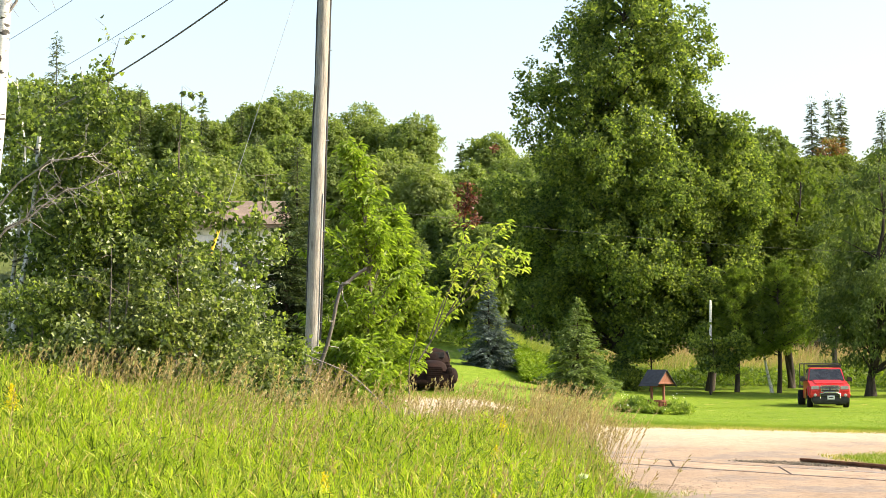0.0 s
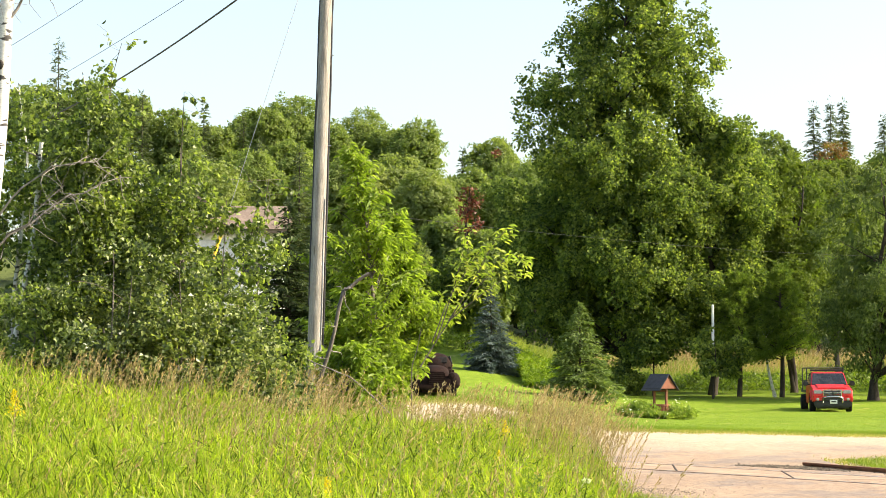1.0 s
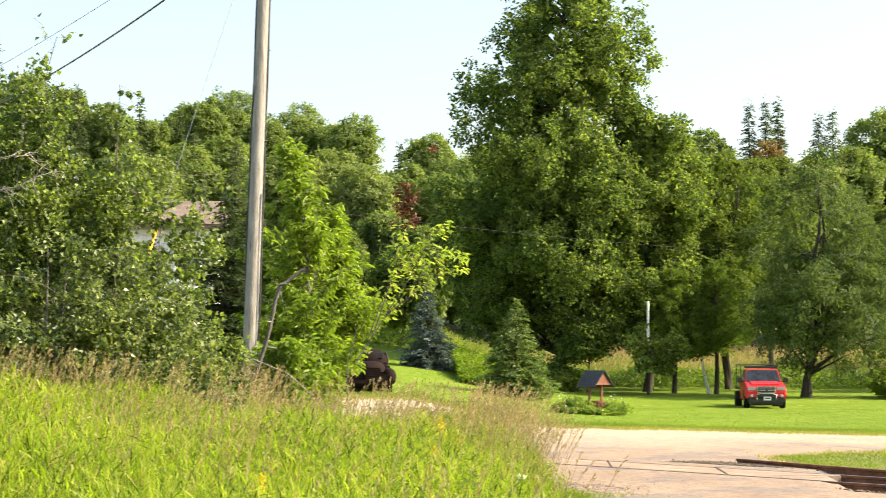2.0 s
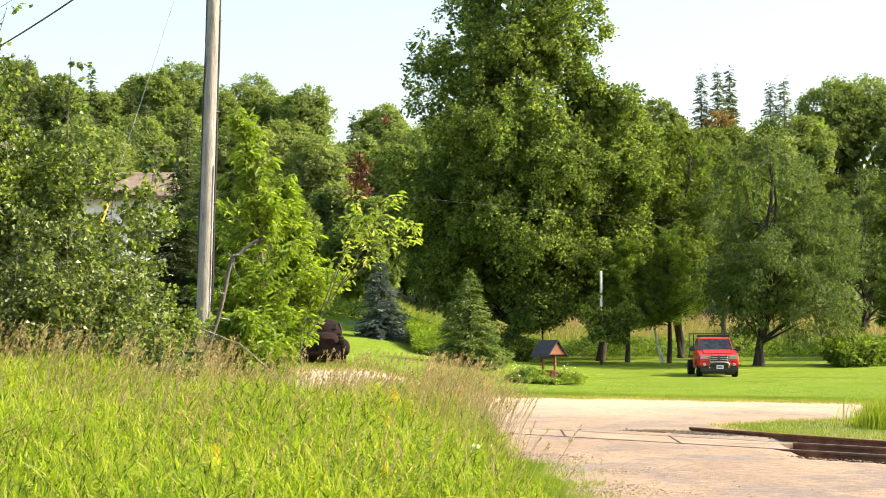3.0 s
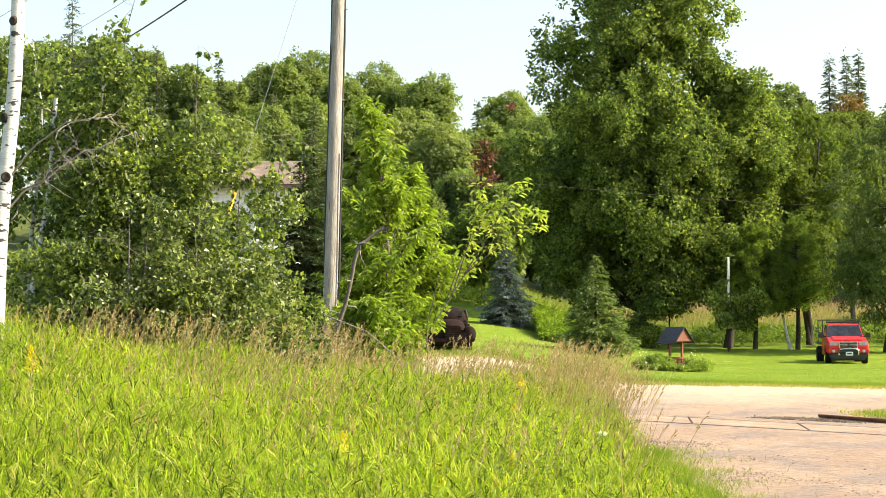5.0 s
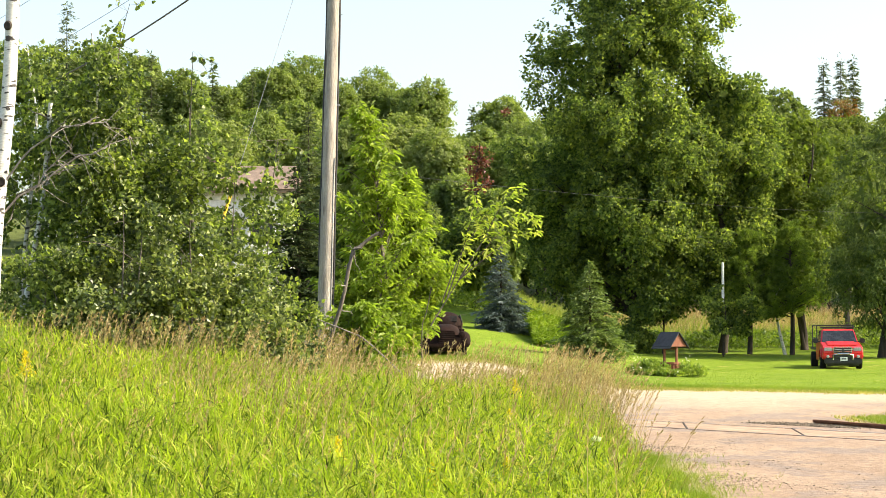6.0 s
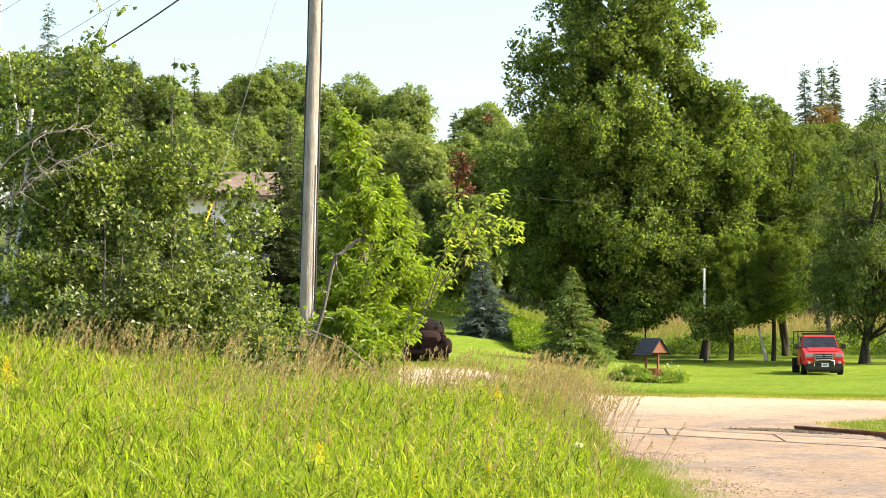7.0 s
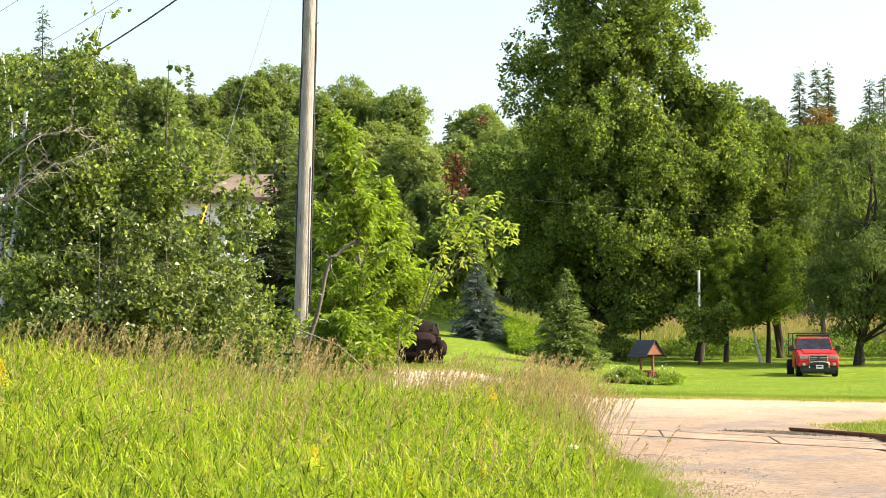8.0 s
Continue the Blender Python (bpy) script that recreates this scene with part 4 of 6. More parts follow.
def stem(name, pts, r0, r1, bark, label, seed, twigs=8, twig_len=0.3, leafy=0):
    """A bare leaning stem through a few places, with short twigs."""
    rng = np.random.default_rng(seed)
    p = np.asarray(pts, float)
    t = thing(name, tuple(p[0]), 0, label, "tree")
    p = p - p[0]
    s = np.linspace(0, len(p) - 1, 16)
    c = np.stack([np.interp(s, np.arange(len(p)), p[:, i]) for i in range(3)], 1) + rng.standard_normal((16, 3)) * r0 * 0.2
    part("trunk", tubes("trunk", [(c, np.linspace(r0, r1, 16))], bark, 10, rng, 0.07), bark, t)
    lines = []
    for _ in range(twigs):
        a = c[rng.integers(4, 16)]
        e = a + rng.standard_normal(3) * twig_len * np.array([1, 0.5, 0.7])
        lines.append((np.linspace(a, e, 5) + rng.standard_normal((5, 3)) * 0.02, np.linspace(r1 * 0.5, 0.003, 5)))
    part("branchwork", tubes("branchwork", lines, M_DEAD, 5), M_DEAD, t)
    if leafy:
        q = np.concatenate([ln[0][2:] for ln in lines])
        q = q[rng.integers(0, len(q), leafy)] + rng.standard_normal((leafy, 3)) * 0.03
        part("leafage", leaves("leafage", q, rng.standard_normal((leafy, 3)) + np.array([0, 0, -0.5]), rng.standard_normal((leafy, 3)) + np.array([0, -0.7, 0]), 0.085, 0.07, M_ASPEN, True), M_ASPEN, t)


stem("dead_stem", [(-2.57, 35, gz(-2.57, 35) - 0.05), (-2.25, 35, 1.15), (-1.98, 35, 2.08), (-1.75, 35, 3.06), (-1.61, 35, 3.16), (-1.31, 35, 3.38)], 0.036, 0.028, M_BARK, "broken grey dead trunk leaning beside the pole", 51, 9, 0.34)
stem("aspen_sapling", [(-6.06, 28.4, gz(-6.06, 28.4)), (-5.99, 28.4, 2.16), (-5.81, 28.4, 3.10), (-5.69, 28.4, 4.12), (-5.65, 28.4, 4.91)], 0.042, 0.028, M_BIRCHBARK, "thin white aspen stem rising from the grass", 52, 14, 0.3, 70)
stem("aspen_sapling", [(-4.76, 28, gz(-4.76, 28)), (-4.68, 28, 3.62), (-4.64, 28, 5.41), (-4.59, 28, 5.79), (-4.47, 28, 6.23)], 0.010, 0.004, M_BARK, "slender aspen leader with a few round leaves", 54, 16, 0.24, 75)
stem("aspen_sapling", [(-3.66, 28, gz(-3.66, 28)), (-3.64, 28, 3.62), (-3.63, 28, 4.94), (-3.60, 28, 5.56)], 0.010, 0.004, M_BARK, "slender aspen leader with a few round leaves", 55, 22, 0.26, 130)
stem("aspen_sapling", [(-2.68, 29, gz(-2.68, 29)), (-2.67, 29, 2.89), (-2.59, 29, 3.85), (-2.52, 29, 4.41)], 0.010, 0.004, M_BARK, "slender aspen leader with round leaves", 56, 26, 0.32, 170)
stem("aspen_sapling", [(-3.09, 28, gz(-3.09, 28)), (-3.07, 28, 2.85), (-3.04, 28, 3.47), (-3.01, 28, 4.05)], 0.010, 0.004, M_BARK, "slender aspen leader with round leaves", 57, 34, 0.3, 260)
stem("fallen_branch", [(-0.768, 33, 0.9), (-1.50, 33, 1.59), (-2.14, 33, 1.84), (-2.60, 33, 2.09), (-3.24, 33, 2.37)], 0.012, 0.009, M_DEAD, "pale broken branch caught in the shrubs", 53, 8, 0.3)

# young box elder beside the pole
def elder(name, x, y, profile, mat, label, seed, n_spray, extra=(), leaf=0.15, dense=1.05, trunk=0.06):
    """A young tree whose long leaves hang in sprays from arching shoots."""
    rng = np.random.default_rng(seed)
    z0 = gz(x, y)
    t = thing(name, (x, y, z0), 0, label, "tree")
    prof = np.asarray(profile, float)
    lines = [(np.stack([np.interp(zz, prof[:, 0], prof[:, 2]), 0 * zz, zz], 1), np.linspace(trunk, 0.008, 12)) for zz in [np.linspace(-0.1, prof[-1, 0] * 0.97, 12)]]
    shoots = []
    for _ in range(n_spray):
        h = rng.uniform(prof[0, 0], prof[-1, 0])
        if rng.random() > np.interp(h, prof[:, 0], prof[:, 1]) / prof[:, 1].max() + 0.12:
            continue
        R = np.interp(h, prof[:, 0], prof[:, 1]) * (0.25 + 1.1 * rng.random() ** 1.3)
        a = rng.random() * 6.28
        h0 = max(0.2, h - R * (0.5 + 0.5 * rng.random()))
        s0 = np.array([np.interp(h0, prof[:, 0], prof[:, 2]), 0, h0])
        e = np.array([np.interp(h, prof[:, 0], prof[:, 2]) + R * math.cos(a), R * math.sin(a), h])
        q = np.linspace(0, 1, 9)[:, None]
        shoots.append(s0 + (e - s0) * q + np.array([0, 0, 0.28 * R]) * np.sin(q * 2.6))
    for pts in extra:
        p = np.asarray(pts, float) - np.array([x, y, z0])
        s = np.linspace(0, len(p) - 1, 12)
        shoots.append(np.stack([np.interp(s, np.arange(len(p)), p[:, i]) for i in range(3)], 1))
    P, A = [], []
    for s in shoots:
        lines.append((s, np.linspace(0.014, 0.003, len(s))))
        L = np.linalg.norm(s[-1] - s[0])
        m = int((18 + 46 * L) * dense)
        u = 0.3 + 0.75 * rng.random(m)
        k = np.clip(u, 0, 0.999) * (len(s) - 1)
        i0 = k.astype(int)
        c = s[i0] + (s[i0 + 1] - s[i0]) * (k - i0)[:, None]
        d = unit(rng.standard_normal((m, 3)) * np.array([1, 1, 0.4]))
        P.append(c + d * 0.04 + rng.standard_normal((m, 3)) * 0.05)
        A.append(d * 0.8 + unit(s[-1] - s[0])[None] * 0.35 + np.array([0, 0, -0.55]))
    P, A = np.concatenate(P), np.concatenate(A)
    n = len(P)
    L = leaf * (0.6 + 0.7 * rng.random(n))
    part("crown", leaves("crown", P, A, rng.standard_normal((n, 3)) * 0.5 + np.array([0, 0, 1.0]), L, L * 0.34, mat, True, 0.3), mat, t)
    part("branchwork", tubes("branchwork", lines, M_BARK, 6), M_BARK, t)
    return t


elder("box_elder", -1.39, 39.0, [(0.6, 0.5, -0.2, 0), (1.5, 0.95, -0.1, 0), (2.6, 1.1, 0.05, 0), (3.6, 0.95, -0.05, 0), (4.4, 0.7, -0.1, 0), (5.2, 0.35, -0.3, 0), (6.0, 0.1, -0.4, 0)], M_ELDER, "young box elder with drooping yellow-green leaves", 61, 245)
elder("box_elder", -0.875, 40.0, [(1.7, 0.4, -0.1, 0), (2.2, 0.75, 0.1, 0), (2.9, 0.85, 0.15, 0), (3.8, 0.55, 0, 0), (4.9, 0.12, -0.1, 0)], M_ELDER, "young box elder with drooping yellow-green leaves", 64, 150)
elder("box_elder_sapling", -1.5, 38.5, [(0.2, 0.45, 0, 0), (0.9, 0.75, 0.05, 0), (1.5, 0.8, 0.1, 0), (2.2, 0.5, 0.1, 0), (2.7, 0.1, 0.1, 0)], M_ELDER, "low box elder sapling hanging over the grass", 66, 80)
elder("box_elder_sapling", -1.78, 37.0, [(0.3, 0.5, 0, 0), (0.9, 0.7, 0, 0), (1.6, 0.6, 0, 0), (2.0, 0.2, 0, 0)], M_ELDER, "low box elder sapling among the grass", 62, 60)
elder("arching_sapling", -0.831, 38.0, [(1.7, 0.2, 0.2, 0), (2.0, 0.35, 0.3, 0), (2.5, 0.25, 0.4, 0)], M_YELLOW, "arching sapling with pale yellowing leaves", 63, 0, [
    [(-0.463, 38, 1.78), (0.0631, 38.1, 2.63), (0.695, 38, 3.36), (1.22, 38, 3.89), (1.54, 38, 3.73)],
    [(0.0631, 38, 2.63), (0.589, 38.2, 3.47), (0.905, 38, 4.10), (1.17, 38, 4.36)],
    [(-0.147, 38, 2.31), (0.168, 37.9, 3.26), (0.326, 38, 3.89), (0.4, 38, 4.31)],
    [(0.0631, 38, 2.63), (0.589, 37.8, 3.05), (1.01, 38, 3.36), (1.48, 38, 3.57)],
    [(-0.253, 38, 2.21), (0.0631, 37.8, 3.05), (0.537, 38, 3.78), (0.695, 38, 3.99)]], 0.14, 0.7, 0.018)

# ---- utility pole with its lines ----
pole = thing("utility_pole", (-2.49, 38.0, gz(-2.49, 38)), 0, "weathered grey wooden utility pole leaning slightly", "utility pole")
LEANX = 0.0317
zz = np.linspace(-0.3, 12.2, 32)
rng = np.random.default_rng(71)
part("shaft", tubes("shaft", [(np.stack([LEANX * zz, 0 * zz, zz], 1), 0.140 - 0.0030 * zz)], M_POLE, 24, rng, 0.008), M_POLE, pole)
for sx_, y0, z0, z1, r in ((0.155, -0.01, 1.2, 11.4, 0.022), (0.118, -0.085, 0.1, 4.6, 0.012), (-0.146, -0.02, 2.6, 11.4, 0.018)):
    h = np.linspace(z0, z1, 16)
    part("riser_cable", tubes("riser_cable", [(np.stack([LEANX * h + sx_ * (1 - 0.026 * h) + 0.006 * np.sin(h * 3), y0 + 0 * h, h], 1), np.full(16, r))], M_CABLE if r > 0.0125 else M_WIRE, 8), M_CABLE, pole, "black riser cable stapled to the pole" if r > 0.0125 else "grey conduit on the pole")
for h in (2.2, 3.9, 5.6, 7.3):
    part("staple", box(0.06, 0.02, 0.02, (LEANX * h + 0.15, -0.03, h), bevel=0.004), M_WIRE, pole, "metal cable staple")


def span(name, a, b, sag, r, mat, label, category="cable"):
    a, b = np.asarray(a, float), np.asarray(b, float)
    u = np.linspace(0, 1, 40)[:, None]
    t = thing(name, tuple(a), 0, label, category, "overhead lines")
    part("strand", tubes("strand", [((b - a) * u - np.array([0, 0, 4 * sag]) * u * (1 - u), np.full(40, r))], mat, 6), mat, t)
    return t


span("service_cable", (-2.23, 38, 9.97), (-13.12, 62, 8.98), 0.35, 0.02, M_CABLE, "thick black service cable sagging from the pole")
span("overhead_wire", (-2.21, 38, 10.5), (-14.02, 60, 8.99), 0.2, 0.006, M_CABLE, "thin grey overhead wire")
span("overhead_wire", (-2.17, 38, 11.92), (-15.35, 60, 9.86), 0.2, 0.006, M_CABLE, "thin grey overhead wire")
span("phone_wire", (-2.40, 38, 4.75), (28.98, 103, 7.63), 0.5, 0.003, M_CABLE, "dark phone line running to the far trees")
g = span("guy_wire", (-2.22, 37.9, 10.3), (-5.12, 36, gz(-5.12, 36)), 0.0, 0.005, M_WIRE, "steel guy wire with a yellow marker sleeve", "guy wire")
ga, gb = np.array([0, 0, 0.0]), np.array([-2.90, -1.9, gz(-5.12, 36) - 10.3])
part("marker", tubes("marker", [(np.linspace(ga + (gb - ga) * 0.62, ga + (gb - ga) * 0.725, 4), np.full(4, 0.032))], M_GUARD, 10), M_GUARD, g, "yellow plastic marker sleeve")

# ---- the house up the slope ----
M_SIDING = plain_mat("white_siding", (0.62, 0.63, 0.65), (0.74, 0.75, 0.77), 0.7, 0.6, 0, 4.0, 0.004)
M_SHINGLE = plain_mat("brown_shingle", (0.15, 0.115, 0.09), (0.24, 0.185, 0.15), 1.5, 0.9, 0, 22.0, 0.02)
M_GLASS = plain_mat("dark_window_glass", (0.02, 0.025, 0.03), (0.035, 0.04, 0.045), 1.0, 0.08)
M_TRIM = plain_mat("white_trim", (0.72, 0.72, 0.70), (0.82, 0.82, 0.80), 2.0, 0.55)
hz = gz(-10.5, 83)
house = thing("house", (-11.3, 80, hz - 0.3), 3.0, "white-sided house with a brown roof behind trees", "house")
HW, HD, HH = 9.6, 7.0, 7.15 - hz + 0.3
part("wall", box(HW, HD, HH, (0, HD / 2, HH / 2), bevel=0.0), M_SIDING, house)
for k in range(int(HH / 0.22)):
    part("siding_board", box(HW + 0.03, 0.03, 0.215, (0, -0.012, 0.12 + 0.22 * k), (4, 0, 0), bevel=0.004), M_SIDING, house)
roof = part("roof", prism([(-0.55, HH - 0.06), (HD / 2, HH + 1.15), (HD + 0.55, HH - 0.06), (HD + 0.55, HH + 0.1), (HD / 2, HH + 1.33), (-0.55, HH + 0.1)], HW + 0.8, "x", bevel=0.02), M_SHINGLE, house, "brown shingle roof")
for k in range(9):
    q = k / 9
    part("shingle_course", box(HW + 0.84, 0.52, 0.025, (0, -0.35 + 3.75 * q, HH + 0.17 + 1.15 * q), (16.9, 0, 0), bevel=0.006), M_SHINGLE, roof)
part("chimney", box(0.5, 0.5, 1.0, (1.5, HD / 2 + 0.6, HH + 1.3), bevel=0.02), M_SHINGLE, roof)
for wx, wz, ww, wh in ((-3.6, HH - 1.3, 1.3, 1.2), (-1.0, HH - 1.3, 1.6, 1.2), (1.9, HH - 1.3, 1.0, 1.2), (3.7, HH - 1.4, 0.9, 1.3), (-3.2, 1.6, 1.4, 1.2), (0.2, 1.6, 1.8, 1.3)):
    w = part("window", box(ww, 0.05, wh, (wx, -0.06, wz), bevel=0.0), M_GLASS, house, "dark reflecting window")
    for s in (-1, 1):
        part("frame", box(0.09, 0.09, wh + 0.18, (wx + s * (ww / 2 + 0.045), -0.07, wz), bevel=0.01), M_TRIM, w, "white window frame")
        part("frame", box(ww, 0.09, 0.09, (wx, -0.07, wz + s * (wh / 2 + 0.045)), bevel=0.01), M_TRIM, w, "white window frame")
    part("mullion", box(0.05, 0.07, wh, (wx, -0.075, wz), bevel=0.005), M_TRIM, w)
part("porch_rail", box(5.0, 0.12, 0.16, (2.0, -1.2, 4.71 - hz + 0.3), bevel=0.02), M_TRIM, house, "white porch beam")
for k in range(4):
    part("porch_post", box(0.14, 0.14, 4.71 - hz + 0.3, (-0.4 + 1.6 * k, -1.2, (4.71 - hz + 0.3) / 2), bevel=0.015), M_TRIM, house)

# ---- trees on the lawn ----
leafy_tree("poplar", 8.96, 104.0, [(2.3, 2.6, 0.2, 0), (3.4, 5.4, 0.4, 0), (6.0, 6.5, 0.2, 0), (9.5, 6.7, 0, 0), (11.8, 6.2, -0.2, 0), (14.2, 5.6, -0.75, 0), (16.2, 4.9, -0.5, 0), (18.3, 4.1, 0.5, 0), (20.0, 3.2, 0.7, 0), (22.8, 1.6, 0.6, 0)], M_BIG, 0.175, 5000, 0.34, 28, 0.25, M_DBARK, "tall broad poplar with dense green leaves on the lawn", "lawn trees", 81, limbs=110, aspect=0.8, stems=2, lobes=300, lobe_r=1.15, core=True, flat=0.95, rise=1.15, droop=0.1, face=1.1)
leafy_tree("poplar", 13.4, 103.0, [(2.2, 1.6, 0, 0), (4.5, 2.6, 0, 0), (8, 2.9, 0, 0), (11, 3.1, 0, 0), (13.6, 2.7, -0.3, 0), (15.6, 1.8, -1.3, 0), (16.9, 0.9, -1.9, 0)], M_BIG, 0.175, 1300, 0.34, 28, 0.2, M_DBARK, "smaller poplar with bright green leaves on the lawn", "lawn trees", 82, limbs=50, aspect=0.8, lobes=55, lobe_r=0.95, core=True, flat=0.95, rise=1.15, droop=0.1, face=1.1)
leafy_tree("birch", 17.94, 106.0, [(2.5, 1.4, 0, 0), (4.5, 2.2, 0, 0), (7.5, 2.4, 0, 0), (9.8, 1.7, 0, 0), (11.5, 0.8, 0.2, 0), (12.4, 0.2, 0.2, 0)], M_BIRCH, 0.17, 714, 0.36, 34, 0.17, M_DBARK, "birch with fine green leaves", "lawn trees", 83, limbs=50, stems=2, lean=(0.6, 0), lobes=36, lobe_r=1.0, tri=True, flat=1.0, rise=1.3, droop=0.1)
leafy_tree("birch", 21.59, 112.0, [(2.5, 1.8, 0, 0), (5.5, 2.6, 0, 0), (8.5, 2.3, 0, 0), (10.8, 1.2, 0, 0), (12.0, 0.3, 0, 0)], M_BIRCH, 0.17, 612, 0.36, 34, 0.16, M_BARK, "birch with fine green leaves", "lawn trees", 84, limbs=40, lobes=30, lobe_r=1.0, tri=True, flat=1.0, rise=1.3, droop=0.1)
leafy_tree("willow", 20.15, 96.0, [(1.5, 2.6, 1.3, 0), (2.8, 4.0, 1.1, 0), (5.6, 4.3, 0.8, 0), (8.0, 3.4, 0.6, 0), (10.0, 2.2, 0.6, 0), (11.6, 0.6, 0.6, 0)], M_WILLOW, 0.19, 1250, 0.38, 38, 0.2, M_DBARK, "grey-green willow with a forked dark trunk", "lawn trees", 85, limbs=45, aspect=0.35, droop=0.8, stems=2, lobes=70, lobe_r=1.1, tri=True, rise=1.1)
leafy_tree("willow", 33.5, 128.0, [(1.5, 2.4, 0, 0), (4.0, 3.6, 0, 0), (7.0, 3.4, 0, 0), (9.5, 2.4, 0, 0), (11.2, 0.5, 0, 0)], M_WILLOW, 0.20, 676, 0.36, 40, 0.25, M_DBARK, "added grey-green willow right of the lawn", "lawn trees", 86, limbs=50, aspect=0.35, droop=0.8, lobes=45, lobe_r=1.1, tri=True)
# birch added far right, mostly unseen, so its shadow crosses the back lawn
leafy_tree("birch", 31.8, 110.5, [(1.6, 1.8, 0, 0), (4, 3.0, 0, 0), (7.5, 3.1, 0, 0), (10.5, 2.0, 0, 0), (12.5, 0.4, 0, 0)], M_BIRCH, 0.2, 620, 0.45, 40, 0.18, M_DBARK, "birch with fine green leaves", "lawn trees", 90, limbs=30, lobes=36, lobe_r=1.1, tri=True)
leafy_tree("bush", 24.6, 95.0, [(0.1, 1.3, 0, 0), (0.7, 1.7, 0, 0), (1.3, 0.8, 0, 0)], M_WEED, 0.16, 150, 0.4, 36, 0.05, M_DBARK, "rounded green bush at the meadow's edge", "lawn trees", 87, limbs=10, category="shrub")
leafy_tree("bush", 8.84, 101.0, [(0.1, 0.9, 0, 0), (0.6, 1.1, 0, 0), (1.1, 0.8, 0, 0), (1.5, 0.2, 0, 0)], M_BIG, 0.13, 70, 0.4, 60, 0.04, M_DBARK, "dark green bush under the poplar", "lawn trees", 89, limbs=10, category="shrub", lobes=12, lobe_r=0.5)
leafy_tree("small_tree", 12.71, 97.0, [(1.3, 0.6, 0.3, 0), (2.0, 1.4, 0.2, 0), (2.8, 1.2, 0, 0), (3.4, 0.3, 0, 0)], M_BIG, 0.16, 130, 0.3, 36, 0.04, M_DBARK, "small dark tree before a white post", "lawn trees", 79, limbs=14, lobes=12, lobe_r=0.5)
# willow added out of view to cast shade on the lawn's far side
leafy_tree("willow", 32.5, 103.5, [(1.0, 2.2, 0, 0), (4, 3.4, 0, 0), (8, 3.2, 0, 0), (11, 2.2, 0, 0), (13, 0.5, 0, 0)], M_WILLOW, 0.22, 520, 0.6, 60, 0.25, M_DBARK, "added grey-green willow right of the lawn", "lawn trees", 78, limbs=20, aspect=0.35, tri=True, lobes=30, lobe_r=1.2)
leafy_tree("small_tree", 10.24, 101.0, [(1.6, 0.8, 0, 0), (2.6, 1.4, 0, 0), (4.0, 1.2, 0, 0)], M_BIG, 0.18, 70, 0.6, 70, 0.05, M_DBARK, "slim dark sapling under the poplar", "lawn trees", 88, limbs=20)
conifer("green_spruce", 5.40, 82.0, 3.95, 1.55, M_SPRUCE, "green spruce with spreading boughs on the lawn", "lawn spruces", 91, 0.08, 0.06, 30, 0.19, per=40)
conifer("blue_spruce", 2.1, 94.0, 3.85, 1.2, M_BLUE, "blue-grey spruce standing on the lawn", "lawn spruces", 92, 0.08, 0.03, 30, 0.18, per=40)


def pine(name, x, y, h, low, r, seed, label):
    """A white pine: a bare lower trunk and soft brushes of long needles on upswept boughs."""
    rng = np.random.default_rng(seed)
    t = thing(name, (x, y, gz(x, y)), 0, label, "tree", "lawn pines")
    P, A, lines = [], [], []
    for k in range(80):
        q = rng.random()
        z = low + (h - low) * q
        R = r * (1 - q) ** 0.8 * (0.45 + 0.75 * rng.random()) + 0.15
        a = rng.random() * 6.28
        e = np.array([R * math.cos(a), R * math.sin(a), z + R * 0.22])
        s0 = np.array([0, 0, z - 0.1])
        u = np.linspace(0, 1, 5)[:, None]
        lines.append((s0 + (e - s0) * u, np.linspace(0.03, 0.008, 5)))
        for _ in range(8):
            c = s0 + (e - s0) * (0.35 + 0.7 * rng.random()) + rng.standard_normal(3) * 0.16
            m = 34
            d = unit(rng.standard_normal((m, 3)) + unit(e - s0) * 0.7 + np.array([0, 0, 0.3]))
            P.append(c + d * 0.03)
            A.append(d)
    P, A = np.concatenate(P), np.concatenate(A)
    part("crown", leaves("crown", P, A, rng.standard_normal(P.shape), 0.22 * (0.7 + 0.5 * rng.random(len(P))), 0.035, M_PINE, False, 0.1), M_PINE, t)
    zz = np.linspace(-0.1, h, 8)
    part("trunk", tubes("trunk", [(np.stack([0.05 * np.sin(zz), 0 * zz, zz], 1), 0.13 * (1 - 0.85 * zz / h))], M_DBARK, 12, rng, 0.04), M_DBARK, t)
    part("branchwork", tubes("branchwork", lines, M_DBARK, 5), M_DBARK, t)


pine("white_pine", 14.38, 100.0, 5.9, 1.7, 1.95, 95, "white pine with soft needles over bare trunk")
pine("white_pine", 16.45, 100.0, 6.2, 1.8, 2.2, 96, "white pine with soft needles over bare trunk")
leafy_tree("birch", 16.1, 100.0, [(2.0, 0.6, 0, 0), (3.0, 1.0, 0, 0), (4.2, 0.6, 0, 0)], M_BIRCH, 0.16, 40, 0.5, 60, 0.09, M_BIRCHBARK, "young leaning white birch under the pines", "lawn trees", 97, limbs=14, lean=(-0.7, 0))

pt = thing("white_post", (12.97, 99.0, gz(12.97, 99)), 0, "weathered post with a white upper part under trees", "post")
part("shaft", lathe([(0.06, 2.3), (0.07, 2.32), (0.07, 3.3), (0.065, 3.32), (0.06, 4.5), (0.03, 4.52)], 12), M_TRIM, pt, "white upper part")
part("foot", lathe([(0.085, -0.1), (0.08, 1.2), (0.072, 2.32)], 12), M_DBARK, pt, "dark weathered foot")

